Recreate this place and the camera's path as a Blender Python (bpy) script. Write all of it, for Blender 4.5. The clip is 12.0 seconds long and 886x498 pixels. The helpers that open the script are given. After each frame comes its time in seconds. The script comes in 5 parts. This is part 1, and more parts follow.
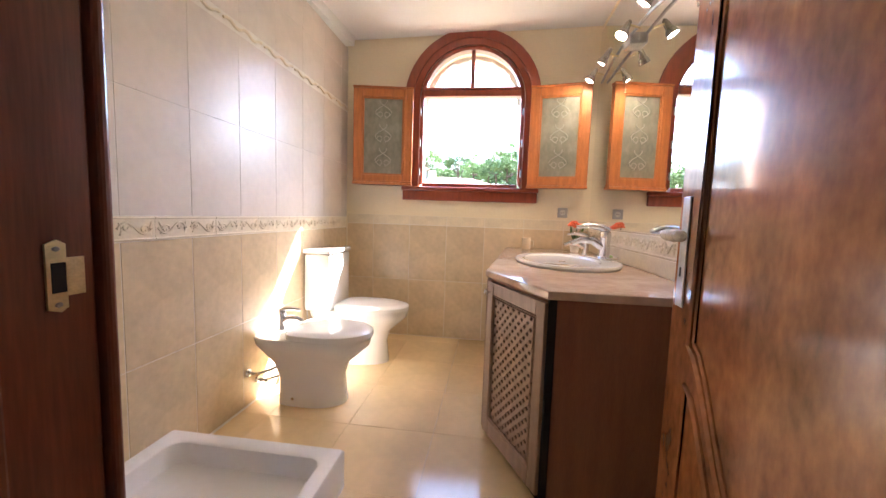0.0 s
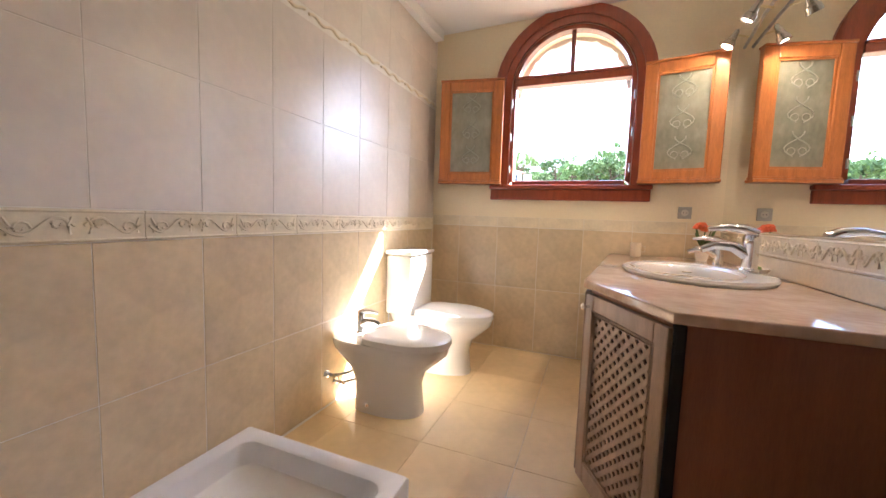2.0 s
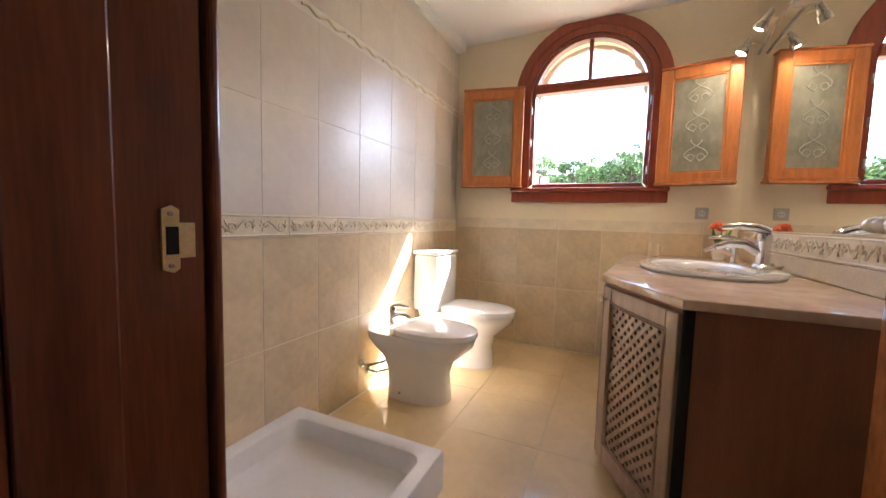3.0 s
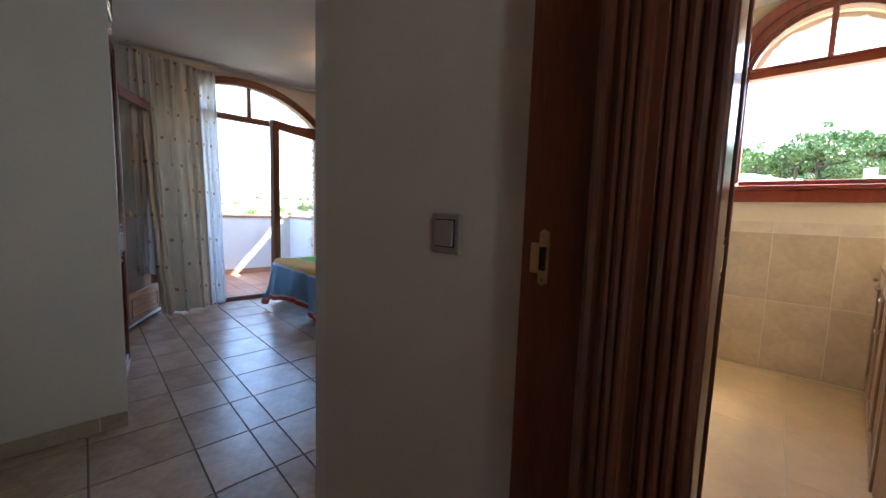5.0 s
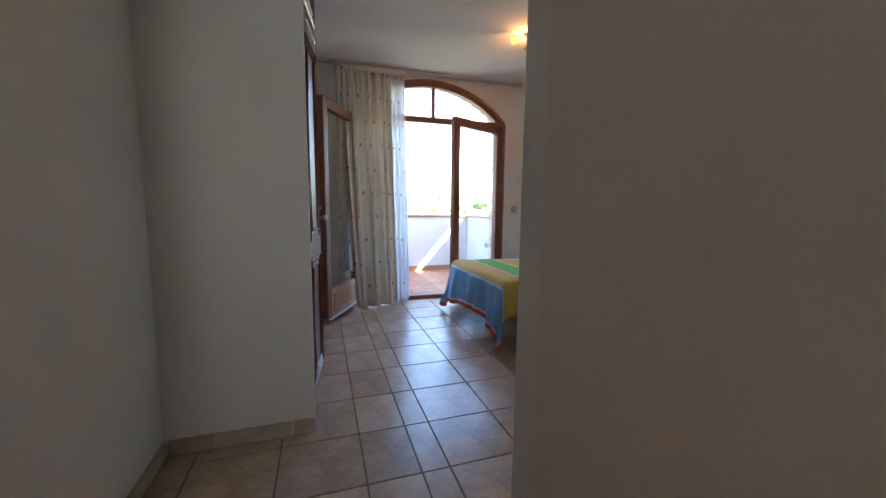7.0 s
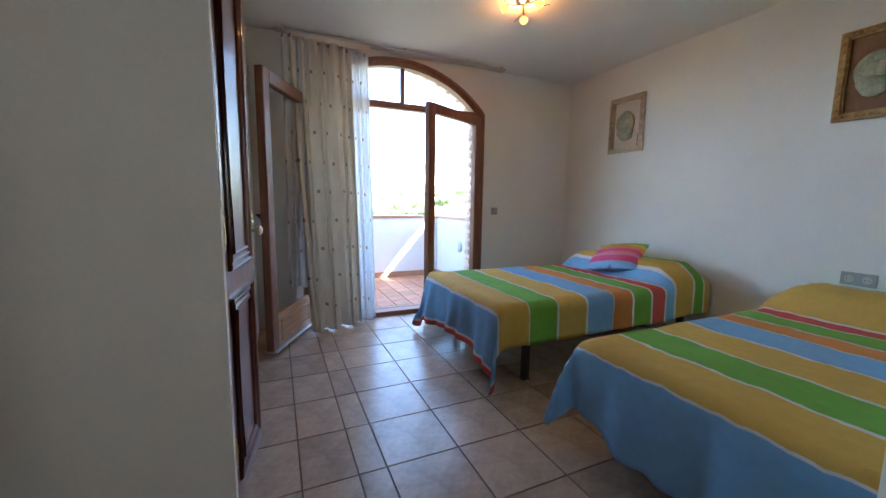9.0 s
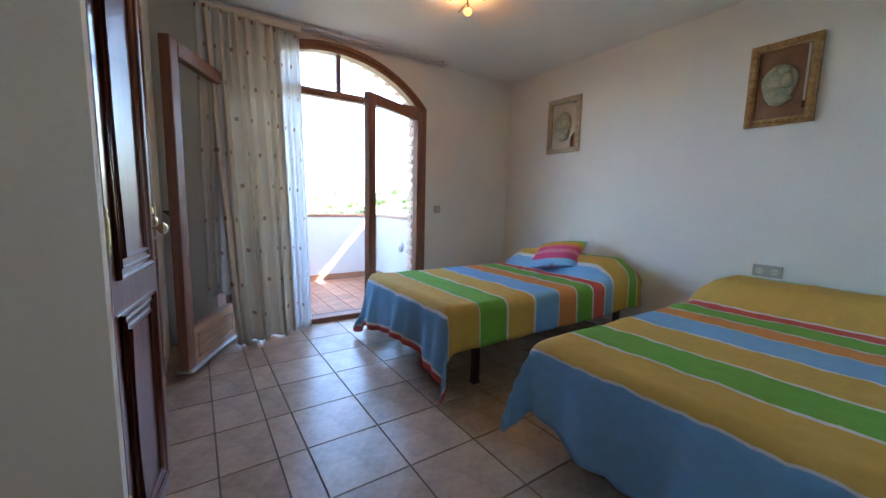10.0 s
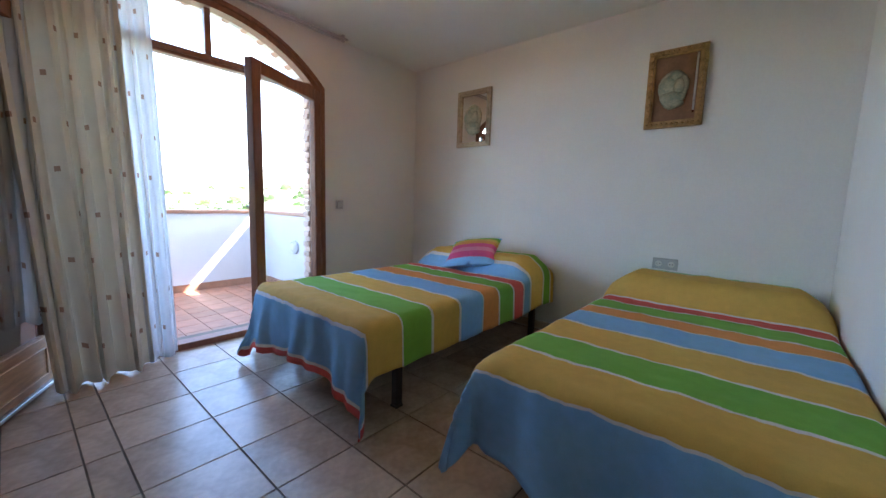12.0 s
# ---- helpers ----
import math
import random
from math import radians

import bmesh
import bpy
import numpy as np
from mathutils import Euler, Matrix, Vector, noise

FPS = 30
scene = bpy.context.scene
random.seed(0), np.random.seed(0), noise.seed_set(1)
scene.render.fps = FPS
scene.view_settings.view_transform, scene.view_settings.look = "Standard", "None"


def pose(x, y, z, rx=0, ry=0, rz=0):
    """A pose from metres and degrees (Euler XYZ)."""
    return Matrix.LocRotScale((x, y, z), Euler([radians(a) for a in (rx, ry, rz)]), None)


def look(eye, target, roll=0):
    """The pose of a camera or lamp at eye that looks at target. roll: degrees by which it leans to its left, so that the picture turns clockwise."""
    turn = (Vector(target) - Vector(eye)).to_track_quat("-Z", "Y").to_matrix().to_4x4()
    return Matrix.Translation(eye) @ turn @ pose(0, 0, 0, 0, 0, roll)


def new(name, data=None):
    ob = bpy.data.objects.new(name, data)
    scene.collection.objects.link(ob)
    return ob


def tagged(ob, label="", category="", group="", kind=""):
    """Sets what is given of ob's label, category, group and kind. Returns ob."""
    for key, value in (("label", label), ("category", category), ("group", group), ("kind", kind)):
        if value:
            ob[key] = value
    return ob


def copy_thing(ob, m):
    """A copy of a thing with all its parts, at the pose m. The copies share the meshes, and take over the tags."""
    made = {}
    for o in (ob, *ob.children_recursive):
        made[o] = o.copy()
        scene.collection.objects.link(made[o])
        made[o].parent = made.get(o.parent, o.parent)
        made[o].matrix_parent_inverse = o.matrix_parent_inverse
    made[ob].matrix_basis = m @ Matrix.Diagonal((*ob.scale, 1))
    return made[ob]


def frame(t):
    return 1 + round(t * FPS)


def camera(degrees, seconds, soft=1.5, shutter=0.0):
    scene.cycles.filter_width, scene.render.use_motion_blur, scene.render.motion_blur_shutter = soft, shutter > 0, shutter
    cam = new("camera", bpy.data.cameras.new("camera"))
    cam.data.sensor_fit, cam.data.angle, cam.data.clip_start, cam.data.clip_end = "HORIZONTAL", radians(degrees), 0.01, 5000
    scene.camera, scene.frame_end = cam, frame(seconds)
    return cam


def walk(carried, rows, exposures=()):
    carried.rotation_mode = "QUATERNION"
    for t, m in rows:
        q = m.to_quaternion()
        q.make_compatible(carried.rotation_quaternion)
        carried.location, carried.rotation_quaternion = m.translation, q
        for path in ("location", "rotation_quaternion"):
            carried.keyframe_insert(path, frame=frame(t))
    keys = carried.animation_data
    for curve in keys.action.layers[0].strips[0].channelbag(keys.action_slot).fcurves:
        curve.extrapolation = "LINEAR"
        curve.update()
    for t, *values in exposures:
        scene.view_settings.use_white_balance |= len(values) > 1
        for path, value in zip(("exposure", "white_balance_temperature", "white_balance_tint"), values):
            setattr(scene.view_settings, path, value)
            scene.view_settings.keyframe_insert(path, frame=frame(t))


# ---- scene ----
cam = camera(99.9, 12.0)
PATH = [
    (0, (-1.581, 0.254, 1.123), (-1.969, 2.208, 0.943), 1.87),
    (0.5, (-1.569, 0.378, 1.104), (-2.128, 2.291, 0.938), 1.53),
    (1, (-1.586, 0.455, 1.103), (-2.278, 2.324, 0.934), 1.55),
    (1.5, (-1.604, 0.494, 1.107), (-2.399, 2.321, 0.930), 1.80),
    (2, (-1.599, 0.494, 1.093), (-2.459, 2.291, 0.922), 1.90),
    (2.5, (-1.574, 0.436, 1.073), (-2.488, 2.208, 0.913), 1.49),
    (2.7, (-1.567, 0.392, 1.075), (-2.495, 2.157, 0.918), 1.50),
    (4.3, (-1.825, 0.019, 1.087), (-2.932, 1.676, 0.922), 2.48),
    (4.5, (-1.871, -0.023, 1.088), (-3.058, 1.577, 0.919), 2.59),
    (5, (-1.921, -0.103, 1.102), (-3.351, 1.281, 0.905), 1.86),
    (5.5, (-2.018, -0.11, 1.108), (-3.669, 0.999, 0.895), 1.3),
    (6, (-2.155, -0.049, 1.117), (-3.956, 0.793, 0.897), 0.9),
    (6.5, (-2.312, 0.003, 1.106), (-4.181, 0.681, 0.892), 0.8),
    (6.7, (-2.347, 0.029, 1.106), (-4.231, 0.664, 0.888), 0.5),
    (8.3, (-2.9, 0.133, 1.175), (-4.788, 0.74, 0.92), 0.7),
    (8.5, (-2.945, 0.137, 1.169), (-4.819, 0.787, 0.915), 0.8),
    (9, (-3.044, 0.158, 1.158), (-4.855, 0.969, 0.91), 0.9),
    (9.5, (-3.134, 0.171, 1.155), (-4.865, 1.142, 0.91), 1.1),
    (10, (-3.203, 0.181, 1.135), (-4.854, 1.285, 0.893), 1.3),
    (10.5, (-3.283, 0.179, 1.124), (-4.837, 1.414, 0.884), 1.5),
    (11, (-3.371, 0.224, 1.125), (-4.836, 1.564, 0.878), 1.6),
    (11.5, (-3.453, 0.281, 1.125), (-4.84, 1.7, 0.88), 1.6),
    (12, (-3.542, 0.311, 1.115), (-4.832, 1.82, 0.872), 1.8),
]
EXPOSURES = [(0, 4.1, 5850, 18), (2.0, 3.95, 5900, 16), (2.7, 3.8, 5950, 15), (4.5, 3.6, 6000, 14), (5.5, 4.05, 5950, 11), (6.7, 4.2, 5950, 11), (8.5, 4.25, 5850, 10), (12.0, 4.15, 5850, 12)]
walk(cam, [(t, look(eye, target, roll)) for t, eye, target, roll in PATH], EXPOSURES)

# ---- world, sun, exposure ----
world = bpy.data.worlds.new("sky")
scene.world = world
world.use_nodes = True
wn = world.node_tree
sky = wn.nodes.new("ShaderNodeTexSky")
sky.sky_type, sky.sun_disc = "NISHITA", False
SUN_DIR = Vector((0.62, 0.86, 1.0)).normalized()
sky.sun_elevation = math.asin(SUN_DIR.z)
sky.sun_rotation = math.atan2(SUN_DIR.x, SUN_DIR.y)
wn.nodes["Background"].inputs[1].default_value = 0.15
wn.links.new(sky.outputs[0], wn.nodes["Background"].inputs[0])
sun = new("sun", bpy.data.lights.new("sun", "SUN"))
sun.data.energy, sun.data.angle, sun.data.color = 4.0, radians(0.6), (1.0, 0.95, 0.86)
sun.matrix_world = look(SUN_DIR * 20, (0, 0, 0))
# unseen fill lamp added behind the walk's start to brighten the corridor end
lobby_fill = new("lobby_fill_lamp", bpy.data.lights.new("lobby_fill_lamp", "AREA"))
lobby_fill.data.shape, lobby_fill.data.size, lobby_fill.data.size_y, lobby_fill.data.energy = "RECTANGLE", 0.35, 1.2, 0.15
lobby_fill.data.color = (1.0, 0.97, 0.92)
lobby_fill.data.spread = radians(85)
lobby_fill.matrix_world = look((-1.02, -0.28, 1.5), (-4.25, -0.38, 1.1))


# ---- materials ----
def material(name, base, rough=0.5, metal=0.0, vary=0.12, scale=6.0, fine=60.0, bump=0.1, stretch=(1, 1, 1), coat=0.0, per_object=0.0, dist=0.004, second=None):
    """Base colour with large stains and fine grain, relief, and an even shift from piece to piece."""
    m = bpy.data.materials.new(name)
    m.use_nodes = True
    nt = m.node_tree
    n, l = nt.nodes, nt.links
    p = n["Principled BSDF"]
    p.inputs["Roughness"].default_value, p.inputs["Metallic"].default_value = rough, metal
    p.inputs["Coat Weight"].default_value, p.inputs["Coat Roughness"].default_value = coat, 0.08
    tc, mp = n.new("ShaderNodeTexCoord"), n.new("ShaderNodeMapping")
    mp.inputs["Scale"].default_value = stretch
    l.new(tc.outputs["Object"], mp.inputs["Vector"])
    big, small = n.new("ShaderNodeTexNoise"), n.new("ShaderNodeTexNoise")
    for t, s, d in ((big, scale, 4), (small, fine, 6)):
        t.inputs["Scale"].default_value, t.inputs["Detail"].default_value = s, d
        l.new(mp.outputs[0], t.inputs["Vector"])
    mixn = n.new("ShaderNodeMix")
    mixn.data_type = "FLOAT"
    mixn.inputs[0].default_value = 0.4
    l.new(big.outputs["Fac"], mixn.inputs[2])
    l.new(small.outputs["Fac"], mixn.inputs[3])
    fac = mixn.outputs[0]
    if per_object:
        info, ma = n.new("ShaderNodeObjectInfo"), n.new("ShaderNodeMath")
        ma.operation = "MULTIPLY_ADD"
        ma.inputs[1].default_value = per_object
        l.new(info.outputs["Random"], ma.inputs[0])
        l.new(fac, ma.inputs[2])
        sub = n.new("ShaderNodeMath")
        sub.operation = "SUBTRACT"
        sub.inputs[1].default_value = per_object / 2
        l.new(ma.outputs[0], sub.inputs[0])
        fac = sub.outputs[0]
    ramp = n.new("ShaderNodeValToRGB")
    dark = tuple(c * (1 - vary) for c in base) if second is None else second
    light = tuple(min(1, c * (1 + vary)) for c in base)
    ramp.color_ramp.elements[0].position, ramp.color_ramp.elements[1].position = 0.3, 0.7
    ramp.color_ramp.elements[0].color, ramp.color_ramp.elements[1].color = (*dark, 1), (*light, 1)
    l.new(fac, ramp.inputs[0])
    l.new(ramp.outputs[0], p.inputs["Base Color"])
    if bump:
        b = n.new("ShaderNodeBump")
        b.inputs["Strength"].default_value, b.inputs["Distance"].default_value = bump, dist
        l.new(small.outputs["Fac"], b.inputs["Height"])
        l.new(b.outputs[0], p.inputs["Normal"])
    return m


PLASTER = material("cream_plaster", (0.78, 0.74, 0.65), 0.85, vary=0.05, scale=2.5, fine=90, bump=0.12)
BED_PLASTER = material("bedroom_plaster", (0.80, 0.79, 0.75), 0.85, vary=0.05, scale=1.8, fine=90, bump=0.12)
CEILING = material("white_ceiling", (0.84, 0.83, 0.79), 0.9, vary=0.04, scale=2, fine=70, bump=0.15)
BATH_PLASTER = material("bath_cream_tilework", (0.84, 0.73, 0.52), 0.33, vary=0.05, scale=3, fine=50, bump=0.05)
WALL_TILE_LOW = material("beige_wall_tile", (0.68, 0.54, 0.35), 0.22, vary=0.16, scale=5, fine=26, bump=0.04, per_object=0.18)
WALL_TILE_UP = material("pale_wall_tile", (0.76, 0.68, 0.59), 0.27, vary=0.08, scale=4, fine=22, bump=0.03, per_object=0.1)
FRIEZE = material("cream_relief_tile", (0.76, 0.66, 0.48), 0.3, vary=0.12, scale=12, fine=60, bump=0.1, per_object=0.1)
GROUT = material("pale_grout", (0.80, 0.75, 0.66), 0.9, vary=0.1, scale=10, fine=120, bump=0.2)
BATH_FLOOR = material("polished_cream_floor_tile", (0.84, 0.65, 0.38), 0.12, vary=0.08, scale=4, fine=20, bump=0.02, per_object=0.1)
FLOOR_TILE = material("matt_beige_floor_tile", (0.50, 0.385, 0.285), 0.27, vary=0.26, scale=7, fine=35, bump=0.12, per_object=0.22, dist=0.002)
FLOOR_GROUT = material("grey_floor_grout", (0.16, 0.13, 0.10), 0.9, vary=0.2, scale=10, fine=150, bump=0.3)
WOOD = material("dark_mahogany", (0.17, 0.048, 0.022), 0.32, vary=0.5, scale=3, fine=26, bump=0.08, stretch=(9, 9, 0.7), coat=0.35)
DOOR_WOOD = material("varnished_walnut", (0.42, 0.16, 0.055), 0.22, vary=0.55, scale=3.2, fine=17, bump=0.04, stretch=(3, 3, 1.5), coat=1.0)
WIN_WOOD = material("red_window_wood", (0.27, 0.055, 0.022), 0.34, vary=0.3, scale=4, fine=36, bump=0.08, stretch=(8, 8, 1), coat=0.3)
SHUTTER_WOOD = material("orange_shutter_wood", (0.50, 0.17, 0.045), 0.34, vary=0.3, scale=4, fine=36, bump=0.08, stretch=(8, 8, 1), coat=0.3)
FD_WOOD = material("brown_french_door_wood", (0.23, 0.10, 0.055), 0.42, vary=0.3, scale=4, fine=36, bump=0.1, stretch=(8, 8, 1))
PALE_WOOD = material("worn_pine", (0.42, 0.25, 0.13), 0.5, vary=0.35, scale=4, fine=30, bump=0.15, stretch=(1, 9, 9))
CAB_WOOD = material("taupe_cabinet_wood", (0.34, 0.22, 0.15), 0.38, vary=0.25, scale=4, fine=40, bump=0.06, stretch=(8, 8, 1))
CAB_SIDE = material("walnut_laminate", (0.32, 0.13, 0.07), 0.36, vary=0.22, scale=3, fine=40, bump=0.04, stretch=(8, 8, 0.8))
# black for dark parts, and for shade painted in holes and gaps
DARK = material("black_finish_and_shade", (0.012, 0.01, 0.009), 0.9, vary=0.2, bump=0)
MARBLE = material("pink_cream_marble", (0.70, 0.53, 0.39), 0.1, vary=0.2, scale=5, fine=24, bump=0.0, stretch=(1.2, 1.7, 1), second=(0.55, 0.37, 0.26))
CERAMIC = material("white_glazed_ceramic", (0.86, 0.84, 0.80), 0.06, vary=0.02, scale=3, fine=20, bump=0.0, coat=0.5)
ACRYLIC = material("white_shower_enamel", (0.84, 0.82, 0.80), 0.2, vary=0.03, scale=5, fine=40, bump=0.02)
CHROME = material("chrome", (0.75, 0.75, 0.77), 0.07, 1.0, vary=0.03, bump=0)
BRASS = material("worn_brass", (0.72, 0.62, 0.36), 0.35, 1.0, vary=0.2, scale=30, fine=200, bump=0.1)
STEEL = material("aged_nickel", (0.45, 0.45, 0.44), 0.32, 1.0, vary=0.25, scale=20, fine=150, bump=0.1)
BLACK_METAL = material("black_painted_steel", (0.02, 0.02, 0.022), 0.4, 0.0, vary=0.3, scale=20, fine=120, bump=0.05)
PLASTIC = material("cream_plastic", (0.60, 0.57, 0.50), 0.35, vary=0.04, scale=10, fine=100, bump=0.02)
GREY_PLASTIC = material("grey_plastic", (0.42, 0.41, 0.38), 0.4, vary=0.05, scale=10, fine=100, bump=0.02)
PORCELAIN = material("cream_porcelain", (0.72, 0.62, 0.46), 0.2, vary=0.05, bump=0)
SKIRT = material("ceramic_skirting", (0.50, 0.40, 0.29), 0.35, vary=0.2, scale=8, fine=40, bump=0.08, per_object=0.2)
TERRACE = material("terracotta_paving", (0.36, 0.16, 0.09), 0.45, vary=0.25, scale=6, fine=40, bump=0.15, per_object=0.3)
WHITE_RENDER = material("white_render", (0.55, 0.54, 0.56), 0.9, vary=0.06, scale=3, fine=80, bump=0.3)
COPING = material("terracotta_coping", (0.30, 0.15, 0.09), 0.7, vary=0.25, scale=9, fine=60, bump=0.2)
BRICK = material("pale_pink_brick", (0.52, 0.36, 0.28), 0.85, vary=0.2, scale=12, fine=90, bump=0.4, per_object=0.4)
CLOTH = material("cream_curtain_cloth", (0.74, 0.67, 0.55), 0.9, vary=0.06, scale=8, fine=300, bump=0.2, dist=0.001)
MATTRESS = material("off_white_ticking", (0.66, 0.64, 0.58), 0.9, vary=0.08, scale=10, fine=200, bump=0.2)
GILT = material("antique_gilt", (0.40, 0.25, 0.10), 0.42, 0.4, vary=0.45, scale=30, fine=90, bump=0.4)
GILT_PALE = material("pale_silvered_gilt", (0.46, 0.37, 0.25), 0.45, 0.3, vary=0.35, scale=30, fine=90, bump=0.4)
PIC_WOOD = material("carved_relief_wood", (0.22, 0.11, 0.055), 0.5, vary=0.3, scale=10, fine=60, bump=0.2)
RELIEF = material("painted_relief_plaster", (0.40, 0.33, 0.23), 0.5, vary=0.5, scale=14, fine=80, bump=0.3, second=(0.15, 0.24, 0.19))
LEAF = material("pine_foliage", (0.11, 0.165, 0.045), 0.7, vary=0.5, scale=1.3, fine=8, bump=0, per_object=0.4)
BARK = material("pine_bark", (0.14, 0.09, 0.06), 0.9, vary=0.4, scale=3, fine=20, bump=0.5)
GROUND = material("scrub_ground", (0.11, 0.12, 0.055), 0.95, vary=0.5, scale=0.06, fine=0.9, bump=0.3, second=(0.16, 0.13, 0.08))
ROOF = material("clay_roof_tile", (0.34, 0.20, 0.14), 0.8, vary=0.25, scale=3, fine=30, bump=0.4)
HOUSE_WALL = material("ochre_house_wall", (0.55, 0.46, 0.36), 0.9, vary=0.12, scale=1, fine=20, bump=0.2)
HOUSE_GLASS = material("dark_house_window", (0.05, 0.06, 0.07), 0.1, vary=0.2, bump=0)
FLOWER_RED = material("orange_cloth_petals", (0.80, 0.16, 0.06), 0.7, vary=0.25, scale=60, fine=200, bump=0)
FLOWER_LEAF = material("green_cloth_leaves", (0.10, 0.16, 0.05), 0.7, vary=0.3, scale=60, fine=200, bump=0)
SOAP_GREEN = material("green_soap", (0.25, 0.36, 0.12), 0.4, vary=0.1, bump=0)
LENS_CLEAR = material("spot_rim_metal", (0.55, 0.52, 0.46), 0.2, 1.0, vary=0.1, bump=0)


def special(name, base, rough, **inputs):
    m = bpy.data.materials.new(name)
    m.use_nodes = True
    p = m.node_tree.nodes["Principled BSDF"]
    p.inputs["Base Color"].default_value, p.inputs["Roughness"].default_value = (*base, 1), rough
    for key, value in inputs.items():
        p.inputs[key.replace("_", " ")].default_value = value
    return m


GLASS = special("clear_glass", (1, 1, 1), 0.0, Transmission_Weight=1.0, IOR=1.05)
DOOR_GLASS = special("door_glass", (0.92, 0.95, 0.95), 0.01, Transmission_Weight=1.0, IOR=1.35)
MIRROR = special("silvered_mirror", (0.90, 0.91, 0.89), 0.01, Metallic=1.0)
AMBER = special("amber_lamp_glass", (1.0, 0.35, 0.08), 0.2, Emission_Color=(1.0, 0.42, 0.10, 1), Emission_Strength=0.14)
BULB = special("halogen_bulb", (1.0, 0.9, 0.7), 0.3, Emission_Color=(1.0, 0.80, 0.55, 1), Emission_Strength=25.0)


def etched_glass():
    """Grey-green frosted pane with paler etched swirls."""
    m = material("etched_glass", (0.34, 0.33, 0.26), 0.22, vary=0.25, scale=9, fine=30, bump=0.1, second=(0.21, 0.21, 0.165), stretch=(1, 1, 0.6))
    p = m.node_tree.nodes["Principled BSDF"]
    p.inputs["Transmission Weight"].default_value = 0.12
    return m


ETCHED = etched_glass()


def striped_cloth(name, stops):
    """Woven stripes across the bed, told by the cloth's own length (UV v)."""
    m = material(name, (0.5, 0.5, 0.5), 0.85, vary=0.1, scale=25, fine=260, bump=0.25, dist=0.002)
    nt = m.node_tree
    n, l = nt.nodes, nt.links
    uv, sep, ramp = n.new("ShaderNodeUVMap"), n.new("ShaderNodeSeparateXYZ"), n.new("ShaderNodeValToRGB")
    l.new(uv.outputs[0], sep.inputs[0])
    l.new(sep.outputs["Y"], ramp.inputs[0])
    cr = ramp.color_ramp
    cr.interpolation = "CONSTANT"
    cr.elements[0].position, cr.elements[0].color = 0, (*stops[0][1], 1)
    cr.elements.remove(cr.elements[1])
    for pos, col in stops[1:]:
        cr.elements.new(pos).color = (*col, 1)
    old = [k for k in n if k.type == "VALTORGB" and k != ramp][0]
    mul = n.new("ShaderNodeMix")
    mul.data_type, mul.blend_type = "RGBA", "MULTIPLY"
    mul.inputs[0].default_value = 1.0
    old.color_ramp.elements[0].color, old.color_ramp.elements[1].color = (0.86, 0.86, 0.86, 1), (1, 1, 1, 1)
    l.new(ramp.outputs[0], mul.inputs[6])
    l.new(old.outputs[0], mul.inputs[7])
    l.new(mul.outputs[2], n["Principled BSDF"].inputs["Base Color"])
    return m


YEL, GRN, BLU = (0.74, 0.48, 0.10), (0.22, 0.52, 0.07), (0.26, 0.54, 0.84)
ORA, RED, WHI, PNK = (0.80, 0.33, 0.09), (0.72, 0.12, 0.10), (0.82, 0.81, 0.80), (0.82, 0.12, 0.30)


def stripe_stops(bands, total, line=0.016):
    """bands: (end along the cloth in metres, colour); a thin white line parts them."""
    stops, at = [], 0.0
    for end, col in bands:
        stops += [(at / total, col), ((end - line) / total, WHI)]
        at = end
    return stops[:-1] if len(stops) > 31 else stops


def dotted_cloth(name, base, see):
    """Cream curtain cloth with woven squares in rows."""
    m = material(name, base, 0.9, vary=0.06, scale=8, fine=300, bump=0.2, dist=0.001)
    nt = m.node_tree
    n, l = nt.nodes, nt.links
    uv, sep = n.new("ShaderNodeUVMap"), n.new("ShaderNodeSeparateXYZ")
    l.new(uv.outputs[0], sep.inputs[0])

    def op(kind, a, b=None):
        k = n.new("ShaderNodeMath")
        k.operation = kind
        for i, v in enumerate((a, b)):
            if v is None:
                continue
            if isinstance(v, (int, float)):
                k.inputs[i].default_value = v
            else:
                l.new(v, k.inputs[i])
        return k.outputs[0]

    row = op("MULTIPLY", sep.outputs["Y"], 1 / 0.25)
    shift = op("MULTIPLY", op("MODULO", op("FLOOR", row), 2), 0.5)
    col = op("ADD", op("MULTIPLY", sep.outputs["X"], 1 / 0.21), shift)
    fx, fy = op("FRACT", col), op("FRACT", row)
    inside = op("MULTIPLY", op("LESS_THAN", fx, 0.14), op("LESS_THAN", fy, 0.115))
    mixc = n.new("ShaderNodeMix")
    mixc.data_type = "RGBA"
    mixc.inputs[7].default_value = (0.46, 0.30, 0.22, 1)
    old = [k for k in n if k.type == "VALTORGB"][0]
    l.new(inside, mixc.inputs[0])
    l.new(old.outputs[0], mixc.inputs[6])
    p = n["Principled BSDF"]
    l.new(mixc.outputs[2], p.inputs["Base Color"])
    tr, ms, out = n.new("ShaderNodeBsdfTranslucent"), n.new("ShaderNodeMixShader"), n["Material Output"]
    l.new(mixc.outputs[2], tr.inputs[0])
    ms.inputs[0].default_value = see
    l.new(p.outputs[0], ms.inputs[1])
    l.new(tr.outputs[0], ms.inputs[2])
    l.new(ms.outputs[0], out.inputs[0])
    return m


CURTAIN = dotted_cloth("dotted_cream_curtain", (0.82, 0.77, 0.67), 0.22)
SHEER = dotted_cloth("dotted_sheer_curtain", (0.80, 0.80, 0.80), 0.55)


